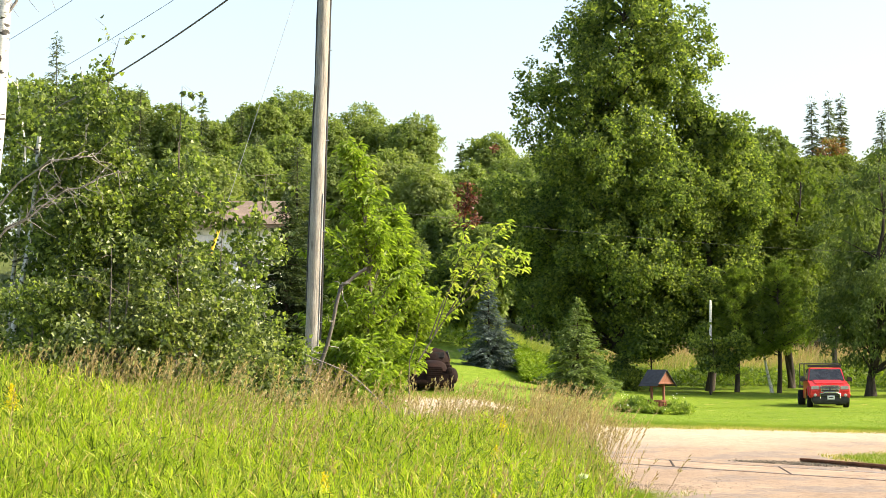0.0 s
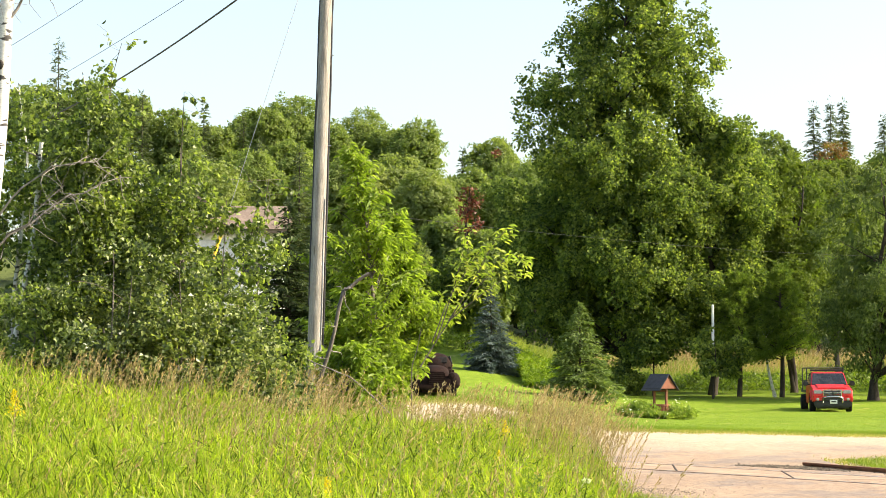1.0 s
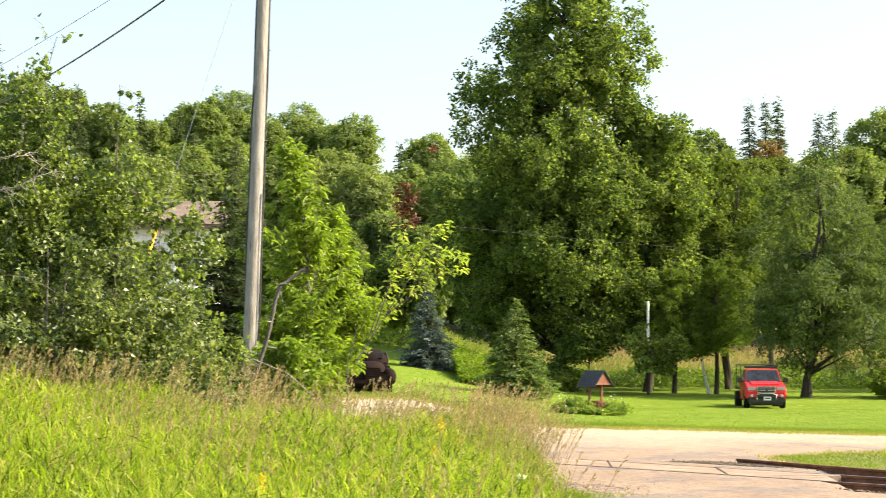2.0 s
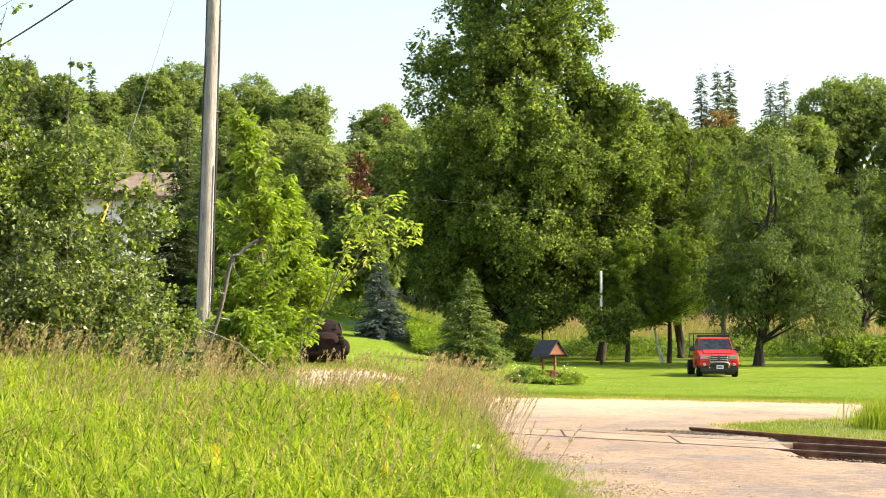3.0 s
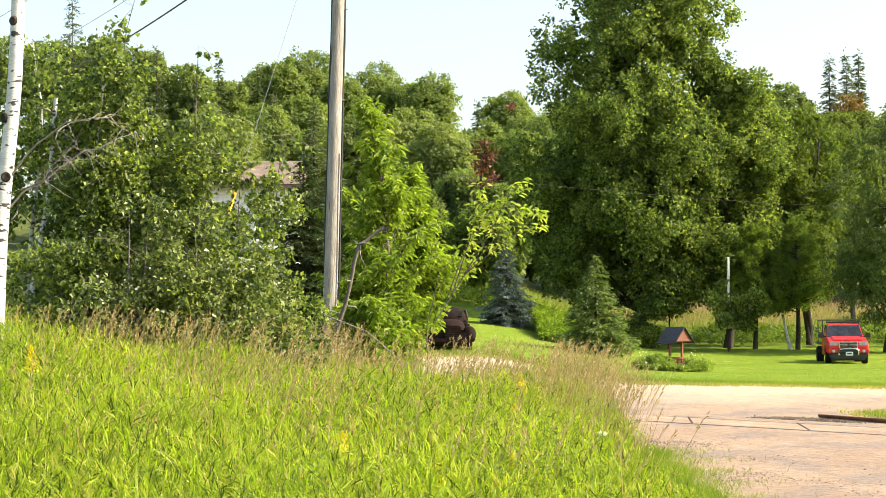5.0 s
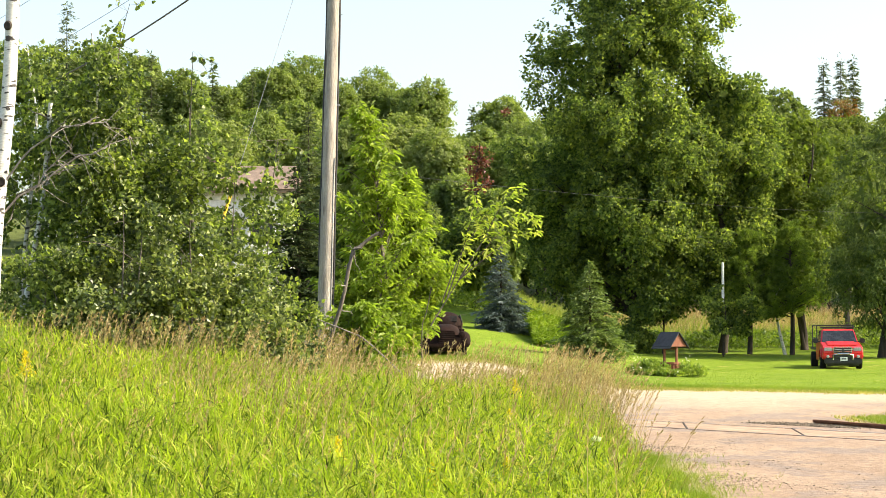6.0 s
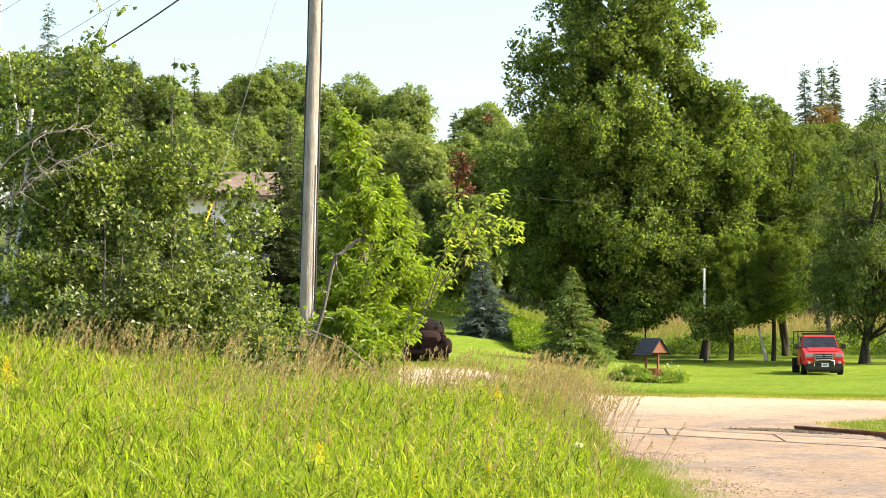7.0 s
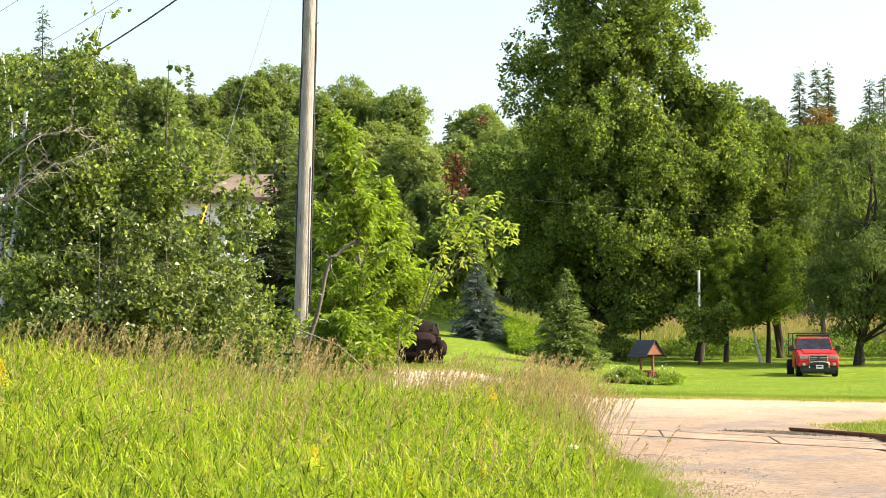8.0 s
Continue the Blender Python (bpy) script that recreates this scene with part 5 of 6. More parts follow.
# mown turf: short blades over the open lawn
rng = np.random.default_rng(14)
n = 100000
y = 50 + 62 * rng.random(n) ** 1.2
x = rng.uniform(-0.05, 0.30, n) * y
ok = y > lawn_edge(x) + 0.3
x, y = x[ok], y[ok]
grass("lawn_turf", x, y, 0.02 + 0.03 * rng.random(len(x)), 0.010 + 0.012 * rng.random(len(x)), M_TURF, rng, "short mown bright green turf", 0.6, short=True, z=ground_z(x, y) + 0.01)
# thin yellowed turf where the lawn runs out into the gravel
n = 34000
x = rng.uniform(-2, 19, n)
y = lawn_edge(x) + 0.3 + 0.25 * np.sin(x * 0.8) + 0.5 * np.sin(x * 2.7) * np.sin(x * 1.1) - 0.9 + 0.9 * rng.standard_normal(n)
x[:9000] = rng.uniform(7.0, 16, 9000)
y[:9000] = np.minimum(37.3 + (x[:9000] - 6.5) * 0.8, 40.2) + 0.25 * np.sin(x[:9000] * 2.3) + 0.8 * rng.standard_normal(9000) - 0.5
y[:3500] = 30.6 - 2.246 * (x[:3500] - 8.65) + 0.9 + 0.35 * rng.standard_normal(3500)
grass("dry_turf", x, y, 0.025 + 0.05 * rng.random(n) ** 2, 0.014 + 0.018 * rng.random(n), M_DRYTURF, rng, "thin yellowed turf along the gravel", 0.6, short=True, z=ground_z(x, y) + 0.015)
# tall meadow grass behind the lawn
rng = np.random.default_rng(13)
n = 30000
y = rng.uniform(115, 142, n)
x = rng.uniform(-0.12, 0.29, n) * y
h = (0.7 + 0.6 * rng.random(n)) * (1 + 0.3 * np.sin(x * 0.5) * np.sin(y * 0.3))
grass("meadow_grass", x, y, h, 0.018 + 0.022 * rng.random(n), M_MEADOW, rng, "tall pale meadow grass behind the lawn", 0.3)
n = 30000
y = rng.uniform(106.5, 118, n)
x = rng.uniform(-0.02, 0.29, n) * y
swell = 0.55 + 0.25 * np.sin(x * 0.9 + 0.5 * np.sin(x * 2.3)) + 0.2 * np.sin(x * 2.9 + y)
rough_growth("meadow_weeds", x, y, 0.35 + 0.75 * np.clip(swell, 0, 1), 0.24, M_WEED, rng, "leafy green weeds along the lawn's far edge")
n = 16000
y = rng.uniform(126, 152, n)
x = rng.uniform(0.07, 0.29, n) * y
grass("dry_meadow_grass", x, y, 0.8 + 0.6 * rng.random(n), 0.02 + 0.025 * rng.random(n), M_SEED, rng, "dry tan meadow grass on the rising ground", 0.3)
# tall tuft of grass beside the track
n = 2600
x, y = 10.0 + 0.28 * rng.standard_normal(n), 36.4 + 0.6 * rng.standard_normal(n)
grass("track_tuft", x, y, 0.25 + 0.5 * rng.random(n), 0.006 + 0.008 * rng.random(n), M_GRASS, rng, "tall green grass tuft beside the track", 0.4)
# coarse grass bank beside the blue spruce
n = 20000
y = rng.uniform(87.0, 98, n)
x = 4.1 + rng.standard_normal(n) * 0.9 + (y - 92) * 0.05
x = np.maximum(x, 3.45 + 0.3 * np.abs(rng.standard_normal(n)))
rough_growth("bank_grass", x, y, (0.45 + 0.65 * rng.random(n)) * np.clip((y - 86) / 5, 0.3, 1), 0.22, M_TURF, rng, "rough uncut grass bank beside the spruce")
# turf along the drive's edge and on the strip beside the track
n = 40000
x = rng.uniform(-2, 20, n)
y = lawn_edge(x) + 0.4 + np.where(rng.random(n) < 0.3, -0.55 * np.abs(rng.standard_normal(n)), np.abs(rng.standard_normal(n)) * 1.5)
grass("lawn_edge_grass", x, y, 0.04 + 0.05 * rng.random(n), np.full(n, 0.012), M_TURF, rng, "short turf along the gravel drive", 0.5, short=True, z=ground_z(x, y) + 0.01)
n = 13000
x = rng.uniform(7.3, 13, n)
lo, hi = 30.6 - 2.246 * (x - 8.65) + 0.9, np.minimum(37.3 + (x - 6.5) * 0.8, 40.2)
y = lo + (hi - lo) * rng.random(n)
grass("track_grass", x, y, 0.03 + 0.07 * rng.random(n), np.full(n, 0.01), M_TURF, rng, "short grass strip beside the loose rail", 0.5, short=True, z=ground_z(x, y) + 0.02)
# trampled short grass between the tall verge and the road
n = 45000
y = rng.uniform(8, 27, n)
x = 2.2 + 0.02 * (y - 22) - 0.5 + 0.75 * rng.random(n) + 0.1 * np.sin(y * 2)
grass("verge_edge_grass", x, y, 0.04 + 0.10 * rng.random(n), np.full(n, 0.006), M_TURF, rng, "short yellow-green grass at the road edge", 0.6, short=True, z=ground_z(x, y) + 0.01)

n = 9000
y = rng.uniform(10, 27, n)
x = 2.25 + 0.02 * (y - 22) + 0.45 * np.abs(rng.standard_normal(n)) * (0.5 + 0.5 * np.sin(y * 1.7) ** 2)
grass("dry_edge_grass", x, y, 0.03 + 0.07 * rng.random(n), np.full(n, 0.007), M_MEADOW, rng, "thin dry grass creeping onto the road", 0.7, short=True, z=ground_z(x, y) + 0.015)

# ---- woods on the hill ----
WOOD = "hillside woods"


def wood(u, top, y, r, mat, seed, n=470, leaf=0.20, label="leafy tree in the hillside woods", low=0.12, name="woodland_tree", shape=0):
    x = u * y
    z0 = gz(x, y)
    h = top - z0
    prof = [(h * low, r * 0.7, 0, 0), (h * 0.35, r, 0, 0), (h * 0.62, r * 1.0, 0, 0), (h * 0.80, r * 0.88, 0, 0), (h * 0.93, r * 0.68, 0, 0), (h * 1.01, r * 0.45, 0, 0)]
    if shape:
        prof = [(h * low, r * 0.8, 0, 0), (h * 0.3, r, 0, 0), (h * 0.6, r * 0.75, 0, 0), (h * 0.85, r * 0.4, 0, 0), (h, r * 0.05, 0, 0)]
    leafy_tree(name, x, y, prof, mat, leaf, n, max(0.34, r * 0.15), 22, 0.2, M_DBARK, label, WOOD, seed, limbs=12, aspect=0.9, sides=5, tri=True, dome=None if shape else (h, r * 1.05, low), face=1.6)


wood(-0.0980, 25.8, 190, 2.60, M_HAZED, 400)
wood(-0.0745, 27.7, 192, 2.81, M_HAZED, 401)
wood(-0.0870, 25.2, 180, 2.19, M_HAZED, 402)
wood(-0.0399, 26.5, 195, 2.97, M_HAZED, 403)
wood(-0.0579, 24.8, 188, 2.29, M_HAZED, 404)
wood(-0.0136, 24.3, 185, 2.54, M_HAZED, 405)
wood(-0.0260, 24.5, 190, 2.32, M_HAZED, 406)
wood(-0.1146, 23.0, 175, 2.03, M_HAZED, 407)
wood(-0.1340, 23.4, 170, 2.33, M_HAZED, 408)
wood(-0.1548, 25.0, 170, 2.07, M_HAZED, 409)
wood(-0.1756, 26.3, 172, 2.62, M_HAZED, 410)
wood(-0.2005, 26.6, 175, 2.93, M_HAZED, 411)
wood(-0.2282, 26.8, 175, 3.20, M_HAZED, 412)
wood(-0.0980, 18.2, 150, 2.74, M_HAZED, 413)
wood(-0.0759, 19.2, 155, 2.12, M_HAZED, 414)
wood(-0.0454, 16.4, 140, 2.56, M_HAZED_PALE, 415)
wood(-0.0260, 16.8, 142, 2.81, M_HAZED_PALE, 416)
wood(-0.0094, 14.9, 135, 2.47, M_HAZED_PALE, 417)
wood(-0.1202, 16.7, 140, 2.99, M_HAZED_PALE, 418)
wood(0.0100, 16.6, 150, 2.06, M_HAZED, 422)
wood(0.0238, 20.6, 165, 2.26, M_HAZED, 423)
wood(0.0349, 18.4, 160, 2.92, M_HAZED, 424)
wood(0.0017, 11.3, 125, 1.71, M_HAZED, 425)
wood(0.0210, 10.1, 122, 1.86, M_HAZED, 426)
wood(0.0404, 11.4, 154, 2.82, M_BIG, 427)
wood(-0.0233, 9.8, 118, 2.16, M_BIG, 428)
wood(-0.0482, 8.8, 112, 2.05, M_BIG, 429)
wood(-0.0953, 8.3, 110, 2.01, M_HAZED, 430)
wood(0.1429, 20.2, 160, 2.19, M_HAZED, 433)
wood(0.1595, 20.8, 165, 2.26, M_HAZED, 434)
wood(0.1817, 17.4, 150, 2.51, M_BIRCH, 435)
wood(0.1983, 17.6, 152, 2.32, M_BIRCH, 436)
wood(0.2149, 17.2, 150, 2.51, M_HAZED_PALE, 437)
wood(0.2315, 19.3, 160, 2.68, M_HAZED, 438)
wood(0.2481, 23.0, 165, 3.1, M_HAZED, 439)
wood(0.2675, 23.4, 165, 3.2, M_HAZED, 440)
wood(0.2869, 19.3, 160, 2.92, M_HAZED, 441)
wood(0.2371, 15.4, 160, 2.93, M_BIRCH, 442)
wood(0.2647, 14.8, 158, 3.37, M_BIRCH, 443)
wood(0.2897, 15.6, 158, 3.37, M_HAZED, 444)
wood(0.1567, 13.2, 155, 2.83, M_HAZED, 445)
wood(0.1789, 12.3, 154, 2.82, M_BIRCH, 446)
wood(0.1291, 11.6, 156, 2.85, M_BIG, 447)
wood(0.0598, 10.2, 156, 3.33, M_BIG, 449)
wood(0.2094, 11.3, 152, 2.78, M_BIG, 450)
wood(0.0112, 13.2, 118, 1.15, M_RED, 480, 28, 0.16, "maple turning dark red", 0.66, "maple", 1)
wood(0.0244, 19.3, 160, 0.62, M_RED, 481, 40, 0.24, "maple turning dark red", 0.2, "maple", 1)
wood(0.1914, 19.3, 158, 1.35, M_ORANGE, 482, 110, 0.17, "maple turning orange at the top", 0.7, "maple")
conifer("woodland_spruce", -31.48, 165, 28.9 - gz(-31.48, 165), 1.9, M_DARK, "dark narrow spruce rising from the woods", WOOD, 500, 0.15, 0.1, 54, 0.32, per=24, droop=0.25, tri=True)
conifer("woodland_spruce", -24.63, 165, 24.5 - gz(-24.63, 165), 1.03, M_DARK, "dark narrow spruce rising from the woods", WOOD, 501, 0.15, 0.1, 46, 0.34, per=17, droop=0.25, tri=True)
conifer("woodland_spruce", -19.01, 160, 22.9 - gz(-19.01, 160), 0.89, M_DARK, "dark narrow spruce rising from the woods", WOOD, 502, 0.15, 0.1, 46, 0.34, per=17, droop=0.25, tri=True)
conifer("woodland_spruce", -17.40, 175, 24.1 - gz(-17.40, 175), 0.73, M_DARK, "dark narrow spruce rising from the woods", WOOD, 503, 0.15, 0.1, 46, 0.34, per=17, droop=0.25, tri=True)
conifer("woodland_spruce", -9.32, 130, 16.0 - gz(-9.32, 130), 1.26, M_DARK, "dark narrow spruce rising from the woods", WOOD, 504, 0.15, 0.1, 46, 0.34, per=17, droop=0.25, tri=True)
conifer("dark_spruce", -5.7, 74, 7.9 - gz(-5.7, 74), 1.75, M_FIR, "dark spruce beside the house", "lawn spruces", 505, 0.15, 0.05, 50, 0.28, per=30)
conifer("woodland_spruce", 29.98, 165, 23.5 - gz(29.98, 165), 0.86, M_DARK, "dark narrow spruce rising from the woods", WOOD, 506, 0.15, 0.3, 70, 0.30, per=17, droop=0.3, tri=True)
conifer("woodland_spruce", 31.35, 165, 23.9 - gz(31.35, 165), 0.98, M_DARK, "dark narrow spruce rising from the woods", WOOD, 507, 0.15, 0.3, 70, 0.30, per=17, droop=0.3, tri=True)
conifer("woodland_spruce", 32.55, 166, 24.0 - gz(32.55, 166), 0.54, M_DARK, "dark narrow spruce rising from the woods", WOOD, 508, 0.15, 0.3, 70, 0.30, per=17, droop=0.3, tri=True)
conifer("woodland_spruce", 34.17, 158, 21.7 - gz(34.17, 158), 1.04, M_DARK, "dark narrow spruce rising from the woods", WOOD, 509, 0.15, 0.3, 70, 0.30, per=17, droop=0.3, tri=True)
conifer("woodland_spruce", 35.27, 158, 22.2 - gz(35.27, 158), 1.14, M_DARK, "dark narrow spruce rising from the woods", WOOD, 510, 0.15, 0.3, 70, 0.30, per=17, droop=0.3, tri=True)
conifer("woodland_spruce", 24.86, 160, 19.1 - gz(24.86, 160), 0.78, M_DARK, "dark narrow spruce rising from the woods", WOOD, 511, 0.15, 0.1, 46, 0.34, per=17, droop=0.25, tri=True)
conifer("woodland_spruce", 1.46, 170, 20.4 - gz(1.46, 170), 0.53, M_DARK, "dark narrow spruce rising from the woods", WOOD, 512, 0.15, 0.1, 46, 0.34, per=17, droop=0.25, tri=True)
conifer("woodland_spruce", -13.67, 150, 18.9 - gz(-13.67, 150), 0.73, M_DARK, "dark narrow spruce rising from the woods", WOOD, 513, 0.15, 0.1, 46, 0.34, per=17, droop=0.25, tri=True)
conifer("woodland_spruce", -7.44, 120, 13.3 - gz(-7.44, 120), 1.08, M_DARK, "dark narrow spruce rising from the woods", WOOD, 514, 0.15, 0.1, 46, 0.34, per=17, droop=0.25, tri=True)
conifer("woodland_spruce", 41.40, 165, 23.1 - gz(41.40, 165), 0.98, M_DARK, "dark narrow spruce rising from the woods", WOOD, 515, 0.15, 0.3, 70, 0.30, per=17, droop=0.3, tri=True)
conifer("woodland_spruce", 45.51, 165, 22.6 - gz(45.51, 165), 1.08, M_DARK, "dark narrow spruce rising from the woods", WOOD, 516, 0.15, 0.3, 70, 0.30, per=17, droop=0.3, tri=True)
wood(0.0105, 8.2, 112, 1.7, M_BIG, 495, 260, 0.18)
wood(0.0432, 16.0, 150, 2.6, M_HAZED, 470)
wood(0.0250, 15.5, 148, 2.4, M_HAZED, 471)
wood(0.0550, 14.0, 152, 2.8, M_HAZED, 472)
wood(-0.0600, 16.6, 150, 2.8, M_HAZED, 473)
wood(-0.1150, 16.0, 148, 2.8, M_HAZED, 474)
wood(-0.1750, 17.0, 145, 3.0, M_HAZED, 475)
wood(0.1520, 13.5, 150, 2.8, M_HAZED, 476)
wood(0.2000, 14.5, 148, 2.8, M_HAZED, 477)
wood(0.0480, 18.0, 155, 3.0, M_HAZED, 490)
wood(0.0640, 19.5, 158, 3.0, M_HAZED, 491)
wood(0.0850, 18.5, 158, 3.2, M_HAZED, 492)
wood(0.1680, 16.5, 152, 3.0, M_HAZED, 493)
wood(0.1400, 17.5, 158, 2.8, M_HAZED, 494)

# ---- red pickup ----
M_REDPAINT = plain_mat("red_car_paint", (0.55, 0.012, 0.014), (0.62, 0.02, 0.02), 1.2, 0.35, 0, 0, 0, None, None, 0.25)
M_BLACK = plain_mat("black_plastic", (0.012, 0.012, 0.013), (0.03, 0.03, 0.03), 6.0, 0.6)
M_RUBBER = plain_mat("tyre_rubber", (0.012, 0.012, 0.012), (0.028, 0.027, 0.026), 8.0, 0.85)
M_CHROME = plain_mat("chrome", (0.62, 0.62, 0.63), (0.75, 0.75, 0.76), 3.0, 0.18, 1.0)
M_LAMP = plain_mat("headlamp_glass", (0.30, 0.30, 0.30), (0.50, 0.50, 0.49), 14.0, 0.12)
M_CARGLASS = plain_mat("dark_car_glass", (0.008, 0.010, 0.012), (0.03, 0.034, 0.038), 2.5, 0.06)
M_PLATE = plain_mat("white_plate", (0.66, 0.67, 0.70), (0.76, 0.77, 0.80), 20.0, 0.5)


def wheel(parent, x, y, r, w, mat_rim, sides=22):
    t = part("wheel", lathe([(r * 0.6, -w / 2), (r * 0.93, -w / 2), (r, -w * 0.32), (r, w * 0.32), (r * 0.93, w / 2), (r * 0.6, w / 2)], sides, (x, y, r), (0, 90, 0)), M_RUBBER, parent)
    part("rim", lathe([(r * 0.12, -w * 0.52), (r * 0.5, -w * 0.42), (r * 0.62, -w * 0.5), (r * 0.62, w * 0.5), (r * 0.5, w * 0.42), (r * 0.12, w * 0.52)], sides, (x, y, r), (0, 90, 0)), mat_rim, t)
    return t


def greenhouse(w0, w1, y0, y1, y2, y3, z0, z1):
    """A cab top: lower outline y0..y1, narrower roof y2..y3."""
    b = bmesh.new()
    lo = [b.verts.new(p) for p in ((-w0, y0, z0), (w0, y0, z0), (w0, y1, z0), (-w0, y1, z0))]
    hi = [b.verts.new(p) for p in ((-w1, y2, z1), (w1, y2, z1), (w1, y3, z1), (-w1, y3, z1))]
    b.faces.new(lo[::-1])
    b.faces.new(hi)
    for k in range(4):
        b.faces.new((lo[k], lo[(k + 1) % 4], hi[(k + 1) % 4], hi[k]))
    bmesh.ops.bevel(b, geom=b.edges[:], offset=0.05, segments=2, affect="EDGES", clamp_overlap=True)
    return b


def pane(corners, thick=0.012):
    """A slab of glass through four corners."""
    b = bmesh.new()
    c = [Vector(p) for p in corners]
    nrm = (c[1] - c[0]).cross(c[3] - c[0]).normalized() * thick
    a = [b.verts.new(p) for p in c]
    d = [b.verts.new(p + nrm) for p in c]
    b.faces.new(a[::-1])
    b.faces.new(d)
    for k in range(4):
        b.faces.new((a[k], a[(k + 1) % 4], d[(k + 1) % 4], d[k]))
    bmesh.ops.recalc_face_normals(b, faces=b.faces[:])
    return b


tk = thing("pickup_truck", (15.66, 84.0, gz(15.66, 84.0)), -5.0, "red pickup truck with black rack parked on lawn", "truck")
side = [(-2.42, 0.42), (-2.44, 0.78), (-2.38, 0.93), (-2.2, 0.99), (-1.1, 1.14), (0.75, 1.14), (0.75, 0.36), (-1.02, 0.36), (-1.10, 0.62), (-1.26, 0.78), (-1.56, 0.82), (-1.84, 0.76), (-1.98, 0.6), (-2.02, 0.42)]
part("body", prism(side, 1.72, "x", bevel=0.035), M_REDPAINT, tk)
part("hood", box(1.26, 1.10, 0.06, (0, -1.66, 1.072), (7.8, 0, 0), 0.025, 2), M_REDPAINT, tk)
cab = part("cab", greenhouse(0.82, 0.70, -1.12, 0.72, -0.42, 0.55, 1.06, 1.69), M_REDPAINT, tk)
part("windshield", pane([(-0.76, -1.06, 1.135), (0.76, -1.06, 1.135), (0.66, -0.53, 1.61), (-0.66, -0.53, 1.61)], 0.03), M_CARGLASS, cab, "dark tinted windshield")
for s in (-1, 1):
    part("side_window", pane([(s * 0.795, -0.85, 1.2), (s * 0.795, 0.55, 1.2), (s * 0.70, 0.42, 1.62), (s * 0.70, -0.42, 1.62)], 0.03 * s), M_CARGLASS, cab, "dark side window")
    m = part("mirror", box(0.22, 0.10, 0.20, (s * 1.02, -0.85, 1.2), bevel=0.03, seg=2), M_BLACK, tk, "black door mirror")
    part("mirror_arm", box(0.16, 0.04, 0.05, (s * 0.88, -0.83, 1.16), bevel=0.01), M_BLACK, m)
    part("headlight", box(0.34, 0.08, 0.16, (s * 0.63, -2.41, 0.845), bevel=0.02, seg=2), M_LAMP, tk, "clear headlight")
    part("indicator", box(0.3, 0.05, 0.06, (s * 0.66, -2.435, 0.70), bevel=0.01), M_REDPAINT, tk)
    part("fog_light", lathe([(0.065, 0), (0.055, 0.02), (0.01, 0.025)], 14, (s * 0.65, -2.555, 0.545), (90, 0, 0)), M_LAMP, tk, "round fog light")
    part("fender_flare", prism([(-2.06, 0.5), (-1.98, 0.72), (-1.78, 0.88), (-1.54, 0.92), (-1.28, 0.87), (-1.10, 0.7), (-1.02, 0.5), (-1.1, 0.5), (-1.18, 0.66), (-1.32, 0.79), (-1.54, 0.83), (-1.76, 0.79), (-1.9, 0.66), (-1.98, 0.5)], 0.1, "x", (s * 0.87, 0, 0), 0.01), M_REDPAINT, tk)
gr = part("grille", box(0.88, 0.09, 0.33, (0, -2.43, 0.795), bevel=0.05, seg=2), M_CHROME, tk, "chrome framed grille")
part("grille_opening", box(0.74, 0.03, 0.22, (0, -2.47, 0.80), bevel=0.01), M_BLACK, gr)
for dz in (-0.035, 0.035):
    part("grille_bar", box(0.72, 0.03, 0.028, (0, -2.49, 0.80 + dz), bevel=0.008), M_CHROME, gr)
part("emblem", lathe([(0.06, 0), (0.055, 0.015), (0.01, 0.02)], 16, (0, -2.505, 0.80), (90, 0, 0)), M_BLACK, gr)
bp = part("bumper", box(1.76, 0.24, 0.17, (0, -2.43, 0.555), bevel=0.05, seg=2), M_REDPAINT, tk, "red painted front bumper")
part("valance", box(1.60, 0.26, 0.26, (0, -2.43, 0.355), bevel=0.05, seg=2), M_BLACK, bp, "black lower valance")
part("bumper_step", box(0.92, 0.06, 0.15, (0, -2.535, 0.555), bevel=0.02), M_BLACK, bp, "black centre pad")
part("air_dam", box(1.4, 0.14, 0.14, (0, -2.36, 0.22), bevel=0.03), M_BLACK, bp)
pl = part("number_plate", box(0.31, 0.015, 0.16, (0.03, -2.575, 0.44), bevel=0.004), M_PLATE, bp, "white plate with a plain dark bar")
part("plate_bar", box(0.2, 0.006, 0.05, (0.03, -2.585, 0.445), bevel=0.0), M_BLACK, pl)
bar = part("push_bar", tubes("push_bar", [(np.array([(-0.42, -2.56, 0.40), (-0.42, -2.58, 0.60), (-0.2, -2.59, 0.66), (0.2, -2.59, 0.66), (0.42, -2.58, 0.60), (0.42, -2.56, 0.40)]), np.full(6, 0.025))], M_CHROME, 8), M_CHROME, tk, "chrome push bar")
bed = part("flatbed", box(1.72, 2.3, 0.12, (0, 2.0, 0.84), bevel=0.02), M_BLACK, tk, "dark flat bed")
part("frame_rail", box(0.8, 2.6, 0.16, (0, 1.8, 0.58), bevel=0.02), M_BLACK, tk)
rack = part("rack", tubes("rack", [(np.array([(sx_, y_, 0.88), (sx_, y_, 1.86)]), np.full(2, 0.025)) for sx_ in (-0.8, 0.8) for y_ in (0.9, 3.1)] + [(np.array([(-0.8, y_, 1.86), (0.8, y_, 1.86)]), np.full(2, 0.025)) for y_ in (0.9, 3.1)] + [(np.array([(sx_, 0.9, z_), (sx_, 3.1, z_)]), np.full(2, 0.02)) for sx_ in (-0.8, 0.8) for z_ in (1.3, 1.86)], M_BLACK, 8), M_BLACK, tk, "black tubular headache rack")
part("rack_screen", box(1.5, 0.03, 0.09, (0.1, 0.88, 1.76), bevel=0.01), M_BLACK, tk, "dark light bar over the cab")
